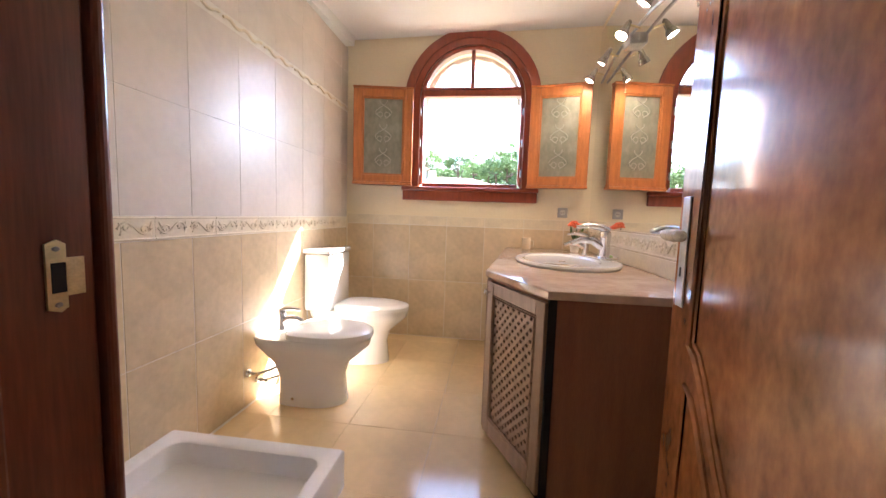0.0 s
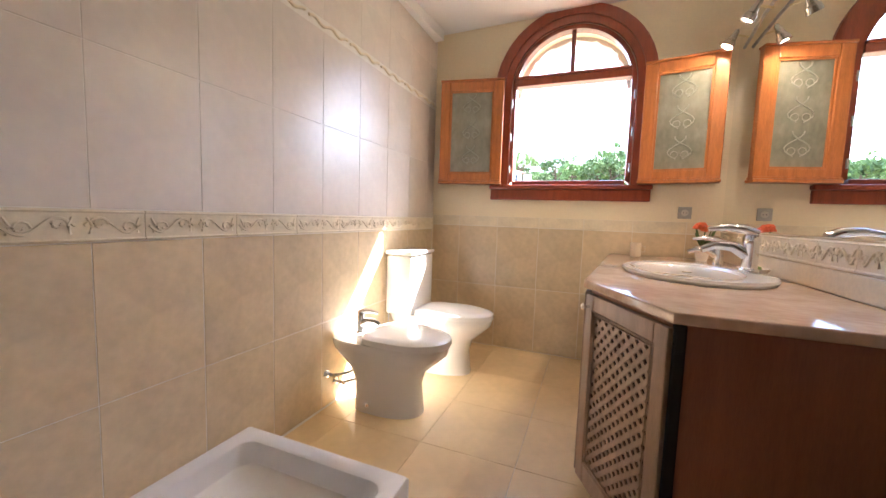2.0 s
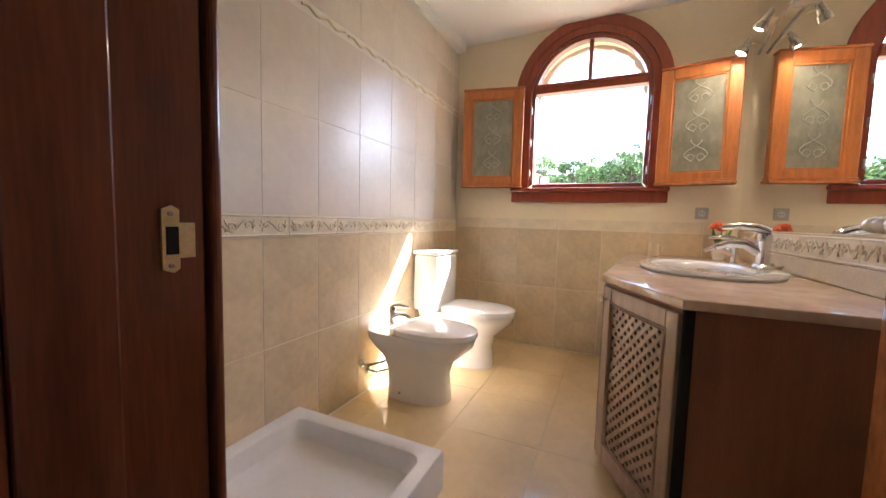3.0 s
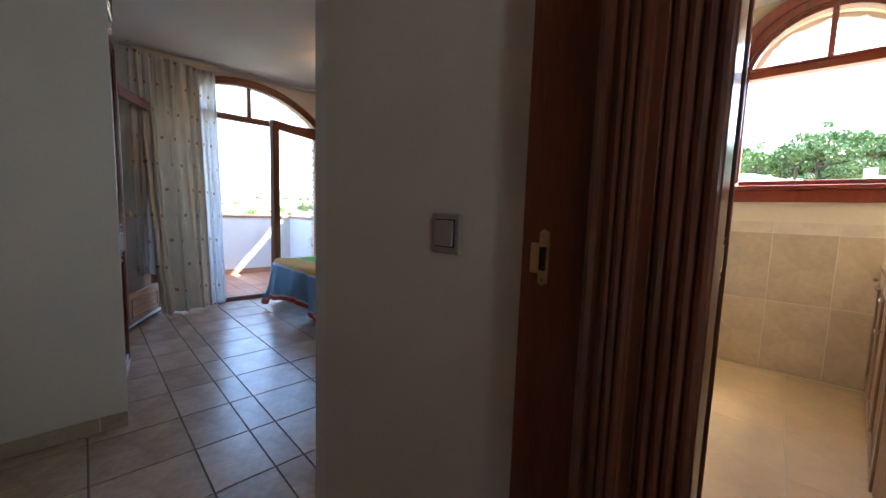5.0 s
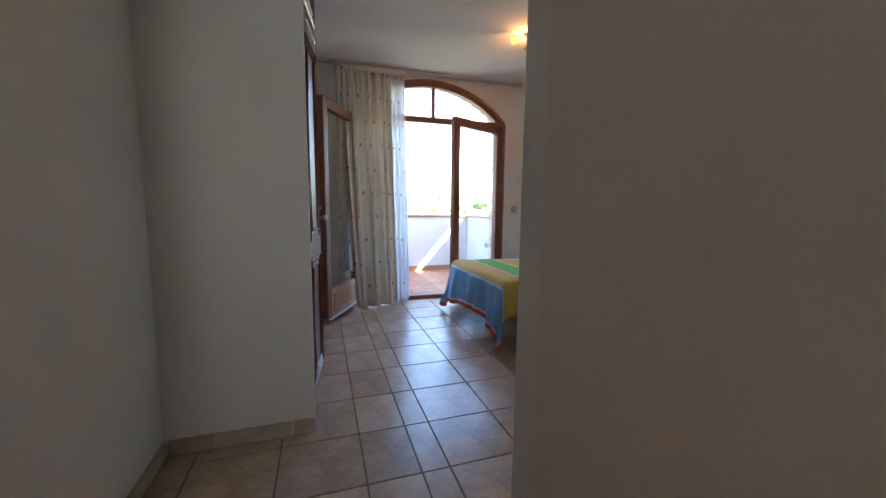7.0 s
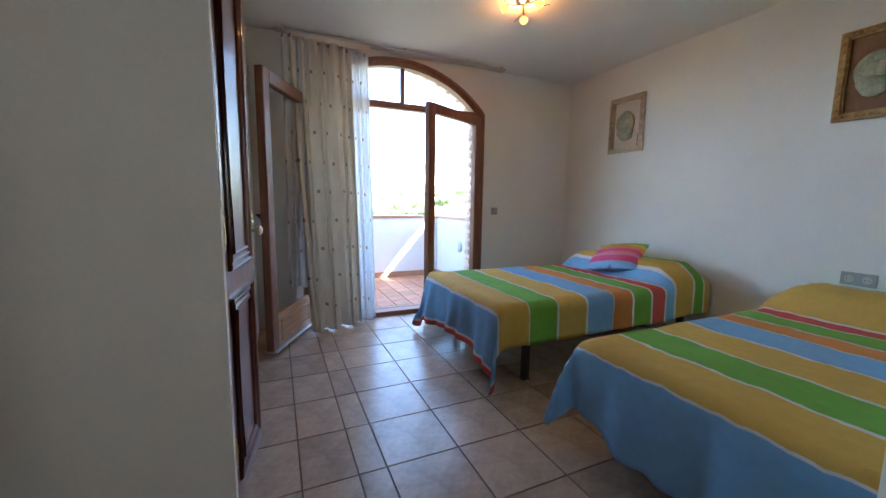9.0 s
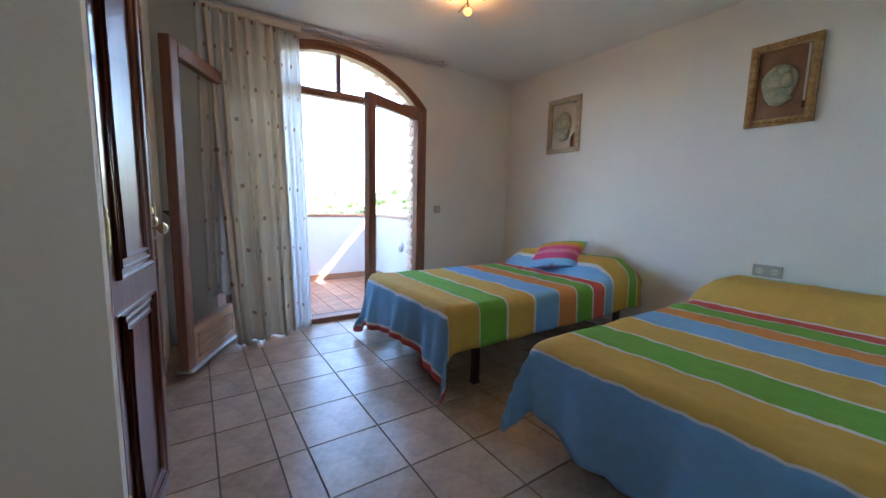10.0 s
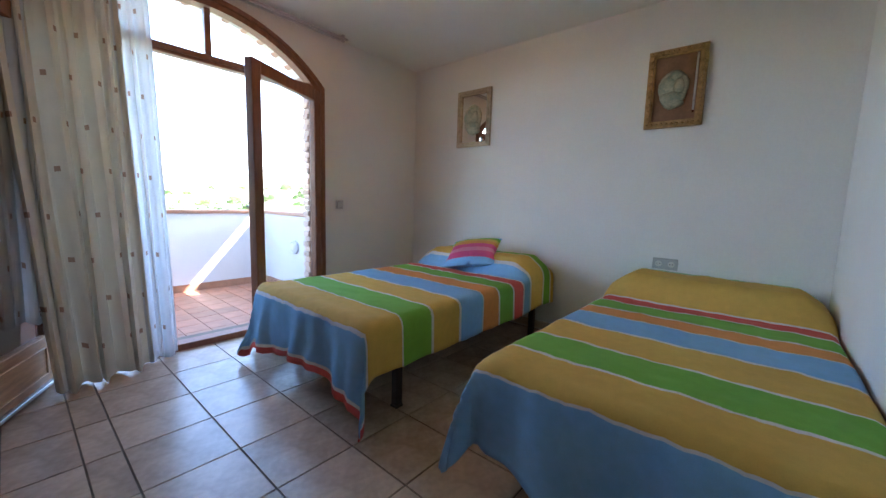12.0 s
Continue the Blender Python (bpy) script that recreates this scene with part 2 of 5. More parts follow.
# ---- mesh helpers ----
def box(bm, x0, y0, z0, x1, y1, z1, bevel=0.0):
    g = bmesh.ops.create_cube(bm, size=1.0)
    vs = g["verts"]
    for v in vs:
        v.co = ((x0 + x1) / 2 + v.co.x * (x1 - x0), (y0 + y1) / 2 + v.co.y * (y1 - y0), (z0 + z1) / 2 + v.co.z * (z1 - z0))
    if bevel:
        es = list({e for v in vs for e in v.link_edges})
        bmesh.ops.bevel(bm, geom=es, offset=bevel, segments=2, profile=0.5, affect="EDGES")
    return bm


def prism(bm, outline, z0, z1, axis="z", holes=None):
    """An outline in a plane, given thickness along the axis."""
    def at(p, h):
        return {"z": (p[0], p[1], h), "y": (p[0], h, p[1]), "x": (h, p[0], p[1])}[axis]
    lo, hi = [bm.verts.new(at(p, z0)) for p in outline], [bm.verts.new(at(p, z1)) for p in outline]
    bm.faces.new(lo)
    bm.faces.new(hi)
    k = len(outline)
    for i in range(k):
        bm.faces.new((lo[i], lo[(i + 1) % k], hi[(i + 1) % k], hi[i]))
    return bm


def ribbon(bm, inner, outer, h0, h1, axis, closed=False):
    """A band between two lines of equal count, with thickness along the axis."""
    def at(p, h):
        return {"z": (p[0], p[1], h), "y": (p[0], h, p[1]), "x": (h, p[0], p[1])}[axis]
    rows = [[bm.verts.new(at(p, h)) for p in line] for line, h in ((inner, h0), (outer, h0), (outer, h1), (inner, h1))]
    k = len(inner)
    for i in range(k if closed else k - 1):
        j = (i + 1) % k
        for a in range(4):
            b = (a + 1) % 4
            bm.faces.new((rows[a][i], rows[a][j], rows[b][j], rows[b][i]))
    if not closed:
        for i in (0, k - 1):
            bm.faces.new([rows[a][i] for a in range(4)])
    return bm


def tube(bm, pts, r, sides=8, taper=None):
    pts = [Vector(p) for p in pts]
    rings = []
    for i, p in enumerate(pts):
        d = (pts[min(i + 1, len(pts) - 1)] - pts[max(i - 1, 0)]).normalized()
        q = d.to_track_quat("Z", "Y")
        rr = r if taper is None else taper[i]
        rings.append([bm.verts.new(p + q @ Vector((math.cos(a) * rr, math.sin(a) * rr, 0))) for a in (2 * math.pi * s / sides for s in range(sides))])
    for a, b in zip(rings, rings[1:]):
        for s in range(sides):
            bm.faces.new((a[s], a[(s + 1) % sides], b[(s + 1) % sides], b[s]))
    bm.faces.new(rings[0][::-1])
    bm.faces.new(rings[-1])
    return bm


def loft(bm, rings, cap=True):
    """Skin over closed rings of points of equal count."""
    vs = [[bm.verts.new(p) for p in ring] for ring in rings]
    k = len(vs[0])
    for a, b in zip(vs, vs[1:]):
        for s in range(k):
            bm.faces.new((a[s], a[(s + 1) % k], b[(s + 1) % k], b[s]))
    if cap:
        bm.faces.new(vs[0][::-1])
        bm.faces.new(vs[-1])
    return bm


def lathe(bm, profile, centre=(0, 0, 0), sides=20, axis="z"):
    rings = []
    for r, h in profile:
        ring = []
        for s in range(sides):
            a = 2 * math.pi * s / sides
            c, d = r * math.cos(a), r * math.sin(a)
            off = {"z": (c, d, h), "x": (h, c, d), "y": (d, h, c)}[axis]
            ring.append(tuple(o + e for o, e in zip(centre, off)))
        rings.append(ring)
    return loft(bm, rings)


def part(name, bm, mat, parent=None, label="", smooth=False):
    bmesh.ops.recalc_face_normals(bm, faces=bm.faces[:])
    me = bpy.data.meshes.new(name)
    bm.to_mesh(me)
    bm.free()
    me.materials.append(mat)
    if smooth:
        for p in me.polygons:
            p.use_smooth = True
        me.set_sharp_from_angle(angle=radians(38))
    ob = new(name, me)
    ob.parent = parent
    if label:
        ob["label"] = label
    return ob


# the bathroom is laid out in its own axes and stands at a slight angle to the other rooms
BATH_TURN = Matrix.Translation((-1.820, 0.4525, 0)) @ Matrix.Rotation(radians(3.787), 4, "Z") @ Matrix.Scale(1.02, 4) @ Matrix.Translation((2.0, -0.5, 0))
BATH_THINGS = []


def bath(ob):
    """Marks a top-level thing as one of the bathroom's."""
    BATH_THINGS.append(ob)
    return ob


def thing(name, label, category, at=(0, 0, 0), rz=0, group="", kind=""):
    ob = new(name)
    ob.matrix_basis = pose(*at, 0, 0, rz)
    return tagged(ob, label, category, group, kind)


def B(*a, **k):
    return box(bmesh.new(), *a, **k)


def structure(name, bm, mat, label, category="wall", smooth=False):
    return tagged(part(name, bm, mat, None, "", smooth), label, category, kind="structure")


def arc(cx, cz, r, a0, a1, n):
    return [(cx + r * math.cos(radians(a0 + (a1 - a0) * i / n)), cz + r * math.sin(radians(a0 + (a1 - a0) * i / n))) for i in range(n + 1)]


def oval(cx, cy, z, rx, ry, n=28, back=None, square=2.0):
    """A ring, superellipse; back: x below which it is cut straight."""
    out = []
    for i in range(n):
        a = 2 * math.pi * i / n
        c, s = math.cos(a), math.sin(a)
        x = cx + rx * math.copysign(abs(c) ** (2 / square), c)
        y = cy + ry * math.copysign(abs(s) ** (2 / square), s)
        out.append((max(x, back) if back is not None else x, y, z))
    return out


# ---- setting: walls, floors, ceilings ----
def arched_wall(name, axis, h0, h1, u0, u1, top, a0, a1, zs, apex_pts, z_low, mat, label):
    """A wall with one arched opening from a0 to a1; apex_pts run from a0 to a1 over the arch."""
    bm = bmesh.new()
    def blk(p0, p1, z0, z1):
        if axis == "y":
            box(bm, p0, h0, z0, p1, h1, z1)
        else:
            box(bm, h0, p0, z0, h1, p1, z1)
    blk(u0, a0, -0.1, top)
    blk(a1, u1, -0.1, top)
    if z_low > -0.1:
        blk(a0, a1, -0.1, z_low)
    k = len(apex_pts)
    for i in range(k - 1):
        (p0, q0), (p1, q1) = apex_pts[i], apex_pts[i + 1]
        prism(bm, [(p0, q0), (p1, q1), (p1, top), (p0, top)], h0, h1, axis)
    return structure(name, bm, mat, label)


BX, BZ, BR = -2.0, 2.085, 0.447
bath_arc = [(x, z) for x, z in arc(BX, BZ, BR, 180, 0, 24)]
bath_north = arched_wall("wall_bath_north", "y", 3.56, 3.84, -3.18, -0.8, 2.9, BX - BR, BX + BR, BZ, bath_arc, 1.345, BATH_PLASTER, "glossy cream bathroom wall with an arched window opening")
bath(bath_north)
FY, FZ, FR, FH = 1.30, 1.258, 1.262, 0.94
FA = math.degrees(math.asin(FH / FR))
fd_arc = [(y, z) for y, z in arc(FY, FZ, FR, 90 + FA, 90 - FA, 20)]
arched_wall("wall_bedroom_west", "x", -6.96, -6.68, -0.2, 3.71, 3.069, FY - FH, FY + FH, 2.104, fd_arc, -0.02, BED_PLASTER, "cream bedroom wall with an arched balcony door opening")
structure("wall_bedroom_north", B(-6.68, 3.43, -0.1, -3.18, 3.71, 3.069), BED_PLASTER, "plain cream bedroom wall behind the bed heads")
structure("wall_partition", prism(bmesh.new(), [(-3.06, 0.43), (-3.2, 0.80), (-3.2, 3.43), (-3.18, 3.43), (-3.18, 3.56), (-3.168, 3.56), (-2.985, 0.50), (-2.985, 0.43)], -0.1, 3.069), BED_PLASTER, "cream partition wall between bedroom and bathroom")
structure("wall_switch", B(-2.985, 0.43, -0.1, -2.135, 0.487, 3.069), PLASTER, "plain cream corridor wall with a light switch")
bath(structure("wall_bath_south", B(-1.20, 0.42, -0.1, -0.8, 0.487, 3.069), PLASTER, "cream wall beside the bathroom door"))
bath(structure("wall_bath_header", B(-2.27, 0.50, 2.205, -1.20, 0.62, 3.069), PLASTER, "cream wall above the bathroom door"))
bath(structure("wall_bath_east", B(-0.97, 0.487, -0.1, -0.8, 3.56, 3.069), BATH_PLASTER, "cream tiled wall behind the mirror"))
structure("wall_lobby_east", B(-1.0, -1.3, -0.1, -0.85, 0.42, 3.069), PLASTER, "plain cream lobby wall")
structure("wall_lobby_south", B(-2.05, -1.3, -0.1, -1.0, -1.15, 3.069), PLASTER, "plain cream lobby wall")
structure("wall_lobby_west", B(-2.2, -1.3, -0.1, -2.07, -0.50, 3.069), PLASTER, "cream wall beside the corridor door")
structure("wall_lobby_header", B(-2.2, -0.50, 2.13, -2.07, 0.44, 3.069), PLASTER, "cream wall above the corridor door")
structure("wall_corridor_south", B(-4.25, -0.76, -0.1, -2.2, -0.615, 3.069), PLASTER, "plain cream corridor wall")
structure("wall_corridor_end", B(-4.30, -0.76, -0.1, -4.25, 0.015, 3.069), PLASTER, "cream corridor wall end beside the wardrobe")
structure("wall_bedroom_south", B(-6.68, -0.2, -0.1, -5.80, -0.02, 3.069), BED_PLASTER, "plain cream bedroom wall beyond the wardrobe")
structure("wall_wardrobe_back", B(-5.80, -0.76, -0.1, -4.30, -0.66, 3.069), BED_PLASTER, "plain wall behind the wardrobe")
structure("ceiling_bedroom", B(-6.68, -0.76, 2.573, -3.06, 3.43, 2.75), CEILING, "matt white bedroom ceiling", "ceiling")
structure("ceiling_corridor", B(-3.06, -1.15, 2.56, -1.0, 0.58, 2.75), CEILING, "matt white corridor ceiling", "ceiling")
bath(structure("ceiling_bathroom", prism(bmesh.new(), [(-3.11, 2.597), (-0.97, 2.655), (-0.97, 2.8), (-3.11, 2.8)], 0.487, 3.56, "y"), CEILING, "matt white sloping bathroom ceiling", "ceiling"))
# out-of-view slab added to block the sun; overhang sized for the terrace shade
structure("roof", B(-7.9, -1.5, 3.07, -0.4, 4.3, 3.22), ROOF, "unseen flat clay coloured roof slab over the rooms, overhanging to shade the terrace", "roof")
# unseen slab added so its slot throws a sunlit streak on the parapet
bm = B(-7.9, 4.53, 3.07, -5.9, 6.2, 3.22)
box(bm, -7.9, 4.301, 3.07, -7.6, 4.529, 3.22)
box(bm, -6.5, 4.301, 3.07, -5.9, 4.529, 3.22)
structure("slotted_sun_mask", bm, ROOF, "unseen clay coloured slab with a slot that shapes the parapet's sun streak", "roof")
bed_floor = structure("floor_bedroom", B(-6.96, -1.3, -0.12, -0.85, 0.44, -0.006), FLOOR_GROUT, "beige ceramic floor tiles with dark grout", "floor")
bed_floor_n = structure("floor_bedroom_north", B(-6.96, 0.44, -0.12, -3.05, 3.55, -0.006), FLOOR_GROUT, "beige ceramic floor tiles with dark grout", "floor")
bath_floor = bath(structure("floor_bathroom", B(-3.11, 0.565, -0.118, -0.9, 3.6, -0.004), GROUT, "polished cream floor tiles with fine joints", "floor"))


# ---- bathroom window ----
def bath_window():
    w = bath(thing("window_1", "red wooden arched window with open lower half", "window", kind="structure"))
    inner = [(BX - BR, 1.345)] + bath_arc + [(BX + BR, 1.345)]
    outer = [(BX - 0.575, 1.345)] + arc(BX, BZ, 0.575, 180, 0, 24) + [(BX + 0.575, 1.345)]
    mid = [(BX - 0.50, 1.345)] + arc(BX, BZ, 0.50, 180, 0, 24) + [(BX + 0.50, 1.345)]
    part("casing", ribbon(bmesh.new(), mid, outer, 3.525, 3.558, "y"), WIN_WOOD, w)
    part("inner_moulding", ribbon(bmesh.new(), inner, mid, 3.538, 3.559, "y"), WIN_WOOD, w)
    slim = [(BX - BR + 0.034, 1.38)] + arc(BX, BZ, BR - 0.034, 180, 0, 24) + [(BX + BR - 0.034, 1.38)]
    edge = [(BX - BR + 0.003, 1.347)] + arc(BX, BZ, BR - 0.003, 180, 0, 24) + [(BX + BR - 0.003, 1.347)]
    part("frame", ribbon(bmesh.new(), slim, edge, 3.56, 3.64, "y"), WIN_WOOD, w)
    bm = B(BX - 0.41, 3.545, 2.112, BX + 0.41, 3.64, 2.165, bevel=0.006)
    box(bm, BX - 0.41, 3.535, 2.165, BX + 0.41, 3.63, 2.185, bevel=0.006)
    part("transom", bm, WIN_WOOD, w)
    part("mullion", B(BX - 0.016, 3.57, 2.186, BX + 0.016, 3.63, 2.497, bevel=0.004), WIN_WOOD, w)
    part("bottom_rail", B(BX - 0.41, 3.545, 1.347, BX + 0.41, 3.64, 1.38, bevel=0.006), WIN_WOOD, w)
    bm = B(-2.585, 3.50, 1.312, -1.412, 3.558, 1.345, bevel=0.008)
    box(bm, -2.578, 3.525, 1.228, -1.42, 3.558, 1.312, bevel=0.006)
    part("window_sill", bm, WIN_WOOD, w)
    for x0, x1, s in ((BX - 0.405, BX - 0.018, 0), (BX + 0.018, BX + 0.405, 1)):
        pts = [(x, z) for x, z in arc(BX, BZ, 0.41, 180, 0, 40) if x0 < x < x1 and z > 2.19]
        g = part("pane", prism(bmesh.new(), [(pts[0][0], 2.187)] + pts + [(pts[-1][0], 2.187)], 3.598, 3.602, "y"), GLASS, w)
        g.visible_shadow = False
    # ragged white render round the outside of the arch
    bm = bmesh.new()
    rnd = random.Random(4)
    a, b = [], []
    for i in range(41):
        ang = 180 - 180 * i / 40
        r = BR - 0.035 - rnd.uniform(0.0, 0.022)
        a.append((BX + r * math.cos(radians(ang)), BZ + 0.02 + r * math.sin(radians(ang))))
        b.append((BX + BR * math.cos(radians(ang)), BZ + BR * math.sin(radians(ang))))
    part("outer_render", ribbon(bm, a, b, 3.78, 3.838, "y"), WHITE_RENDER, w)
    for x in (BX - BR + 0.012, BX + BR - 0.012):
        for z in (1.47, 1.72, 1.98):
            part("hinge", lathe(bmesh.new(), [(0.006, -0.03), (0.007, 0), (0.006, 0.03)], (x, 3.532, z), 8), STEEL, w)
    return w


bath_window()


def shutter(hx, hy, fx, fy, label, mirror):
    """Window leaf with an etched pane; hinge (hx, hy), free edge (fx, fy)."""
    width = math.hypot(fx - hx, fy - hy)
    s = thing("window_leaf", label, "window leaf", (hx, hy, 1.345), math.degrees(math.atan2(fy - hy, fx - hx)), "window leaves")
    bath(s)
    d = 0.026
    h = 0.80
    st = 0.078
    part("hinge_stile", B(0, -d, 0.0, st, d, h, bevel=0.006), SHUTTER_WOOD, s)
    part("free_stile", B(width - st, -d, 0.0, width, d, h, bevel=0.006), SHUTTER_WOOD, s)
    part("top_rail", B(st, -d, h - 0.07, width - st, d, h, bevel=0.005), SHUTTER_WOOD, s)
    part("bottom_rail", B(st, -d, 0.0, width - st, d, 0.085, bevel=0.005), SHUTTER_WOOD, s)
    bm = B(-0.004, -d - 0.02, 0.0, width + 0.004, d + 0.02, 0.022, bevel=0.006)
    box(bm, 0, -d - 0.012, 0.024, width, d + 0.012, 0.036, bevel=0.004)
    part("drip_moulding", bm, SHUTTER_WOOD, s)
    part("top_moulding", B(-0.003, -d - 0.01, h, width + 0.003, d + 0.01, h + 0.016, bevel=0.005), SHUTTER_WOOD, s)
    part("pane", B(st, -0.004, 0.085, width - st, 0.004, h - 0.07), ETCHED, s, "grey etched glass")
    # etched scroll pattern, raised a hair from the pane
    bm = bmesh.new()
    cx = width / 2
    for k in range(3):
        z0 = 0.16 + 0.2 * k
        for sgn in (-1, 1):
            for face in (-0.006, 0.006):
                tube(bm, [(cx + sgn * (0.018 + 0.05 * math.sin(q * 0.55)), face, z0 + 0.15 * q / 9) for q in range(10)], 0.0045, 5)
                tube(bm, [(cx + sgn * (0.03 + 0.022 * math.cos(q * 0.7)), face, z0 + 0.03 + 0.022 * math.sin(q * 0.7)) for q in range(9)], 0.0035, 5)
    part("etching", bm, ETCH_WHITE, s, "pale etched scrolls")
    bead = bmesh.new()
    for sy in (-1, 1):
        y0, y1 = sorted((sy * 0.006, sy * 0.018))
        box(bead, st, y0, 0.085, st + 0.012, y1, h - 0.07)
        box(bead, width - st - 0.012, y0, 0.085, width - st, y1, h - 0.07)
        box(bead, st + 0.012, y0, 0.085, width - st - 0.012, y1, 0.097)
        box(bead, st + 0.012, y0, h - 0.082, width - st - 0.012, y1, h - 0.07)
    part("glazing_bead", bead, SHUTTER_WOOD, s)
    return s


ETCH_WHITE = material("pale_etching", (0.385, 0.375, 0.305), 0.5, vary=0.1, bump=0)
shutter(-2.49, 3.485, -2.985, 3.405, "orange wooden window leaf with etched glass, folded back", 0)
shutter(-1.51, 3.485, -1.055, 3.395, "orange wooden window leaf with etched glass, folded back by the mirror", 1)


# ---- doors and frames ----
def ogee_panel(bm, w, zt, zb, dip, margin, y, r):
    """A raised moulding round a panel whose lower edge sags in the middle."""
    n = 18
    low = [(margin + (w - 2 * margin) * i / n, y, zb - dip * (0.5 - 0.5 * math.cos(2 * math.pi * i / n)) ** 0.8) for i in range(n + 1)]
    tube(bm, [(margin, y, zt)] + low + [(w - margin, y, zt), (margin, y, zt)], r, 6)


def lever_handle(leaf, u, side, flip):
    """Long plate with a turned cream and metal lever on one face."""
    y = side * 0.026
    plate = part("handle_plate", B(u - 0.021, min(y, y - side * 0.006), 0.88, u + 0.021, max(y, y - side * 0.006), 1.17, bevel=0.003), STEEL, leaf, "aged metal handle plate")
    bm = bmesh.new()
    tube(bm, [(u, y, 1.07), (u, y + side * 0.045, 1.07)], 0.009, 10)
    part("spindle", bm, STEEL, plate)
    bm = lathe(bmesh.new(), [(0.006, 0), (0.013, 0.004), (0.016, 0.02), (0.011, 0.034), (0.016, 0.046), (0.017, 0.06), (0.011, 0.074), (0.015, 0.086), (0.014, 0.10), (0.006, 0.112)], (0, 0, 0), 14, "x")
    h = part("lever", bm, PORCELAIN, plate, "turned cream lever", True)
    h.matrix_basis = pose(u, y + side * 0.045, 1.07, 0, 0, 180 if flip else 0)
    part("keyhole", B(u - 0.004, y + side * 0.0005, 0.96, u + 0.004, y + side * 0.0015, 0.985), DARK, plate)


def door_leaf(name, label, at, rz, w, handle_flip):
    leaf = thing(name, label, "door", at, rz, kind="structure")
    part("slab", B(0.0, -0.02, 0.012, w, 0.02, 2.06, bevel=0.004), DOOR_WOOD, leaf)
    for y in (-0.021, 0.021):
        bm = bmesh.new()
        ogee_panel(bm, w, 1.93, 0.80, 0.34, 0.13, y, 0.011)
        ogee_panel(bm, w, 1.91, 0.815, 0.33, 0.152, y, 0.007)
        part("upper_moulding", bm, DOOR_WOOD, leaf, "", True)
        bm = bmesh.new()
        n = 18
        top = [(0.13 + (w - 0.26) * i / n, y, 0.70 - 0.36 * (0.5 - 0.5 * math.cos(2 * math.pi * i / n)) ** 0.8) for i in range(n + 1)]
        tube(bm, [(0.13, y, 0.12)] + top + [(w - 0.13, y, 0.12), (0.13, y, 0.12)], 0.010, 6)
        part("lower_moulding", bm, DOOR_WOOD, leaf, "", True)
    for side in (-1, 1):
        lever_handle(leaf, w - 0.05, side, handle_flip)
    part("latch_plate", B(w - 0.0005, -0.011, 0.90, w + 0.0015, 0.011, 1.12), STEEL, leaf)
    for z in (0.25, 1.05, 1.85):
        part("hinge", lathe(bmesh.new(), [(0.008, -0.05), (0.009, 0), (0.008, 0.05)], (-0.009, -0.022, z), 10), BRASS, leaf)
    return leaf


bath(door_leaf("door_1", "open varnished brown bathroom door with curved panel mouldings", (-1.313, 0.512, 0), 86.0, 0.88, True))
door_leaf("door_2", "open varnished brown corridor door folded against the wall", (-2.235, -0.462, 0), 177, 0.80, True)


def strike(name, at, rz, parent):
    """Brass strike plate with its lip, latch hole and two screws; local x runs towards the lip."""
    m = pose(*at, 0, 0, rz)
    s = 0.031
    out = [(-0.012, -0.075), (0.006, -0.085), (0.016, -0.075), (0.016, -0.048), (0.042, -0.048), (0.042, 0.042), (0.016, 0.042), (0.016, 0.075), (0.004, 0.085), (-0.012, 0.075)]
    p = part(name, prism(bmesh.new(), out, -0.0025, 0.0, "y"), BRASS, parent, "brass strike plate")
    p.matrix_basis = m @ Matrix.Diagonal((0.55, 1, 0.5, 1))
    h = part("latch_hole", B(-0.006, -0.0032, -0.038, 0.014, -0.0026, 0.032), DARK, p)
    for z in (-0.066, 0.064):
        part("screw", lathe(bmesh.new(), [(0.006, -0.0028), (0.004, -0.004)], (0.002, 0, z), 10, "y"), STEEL, p)
    return p


def reeded(bm, x0, x1, y, z0, z1, n, axis):
    """Upright rounded reeds side by side on a face."""
    w = (x1 - x0) / n
    for i in range(n):
        c = x0 + w * (i + 0.5)
        p = (c, y) if axis == "x" else (y, c)
        tube(bm, [(*p, z0), (*p, z1)], w * 0.5, 8)


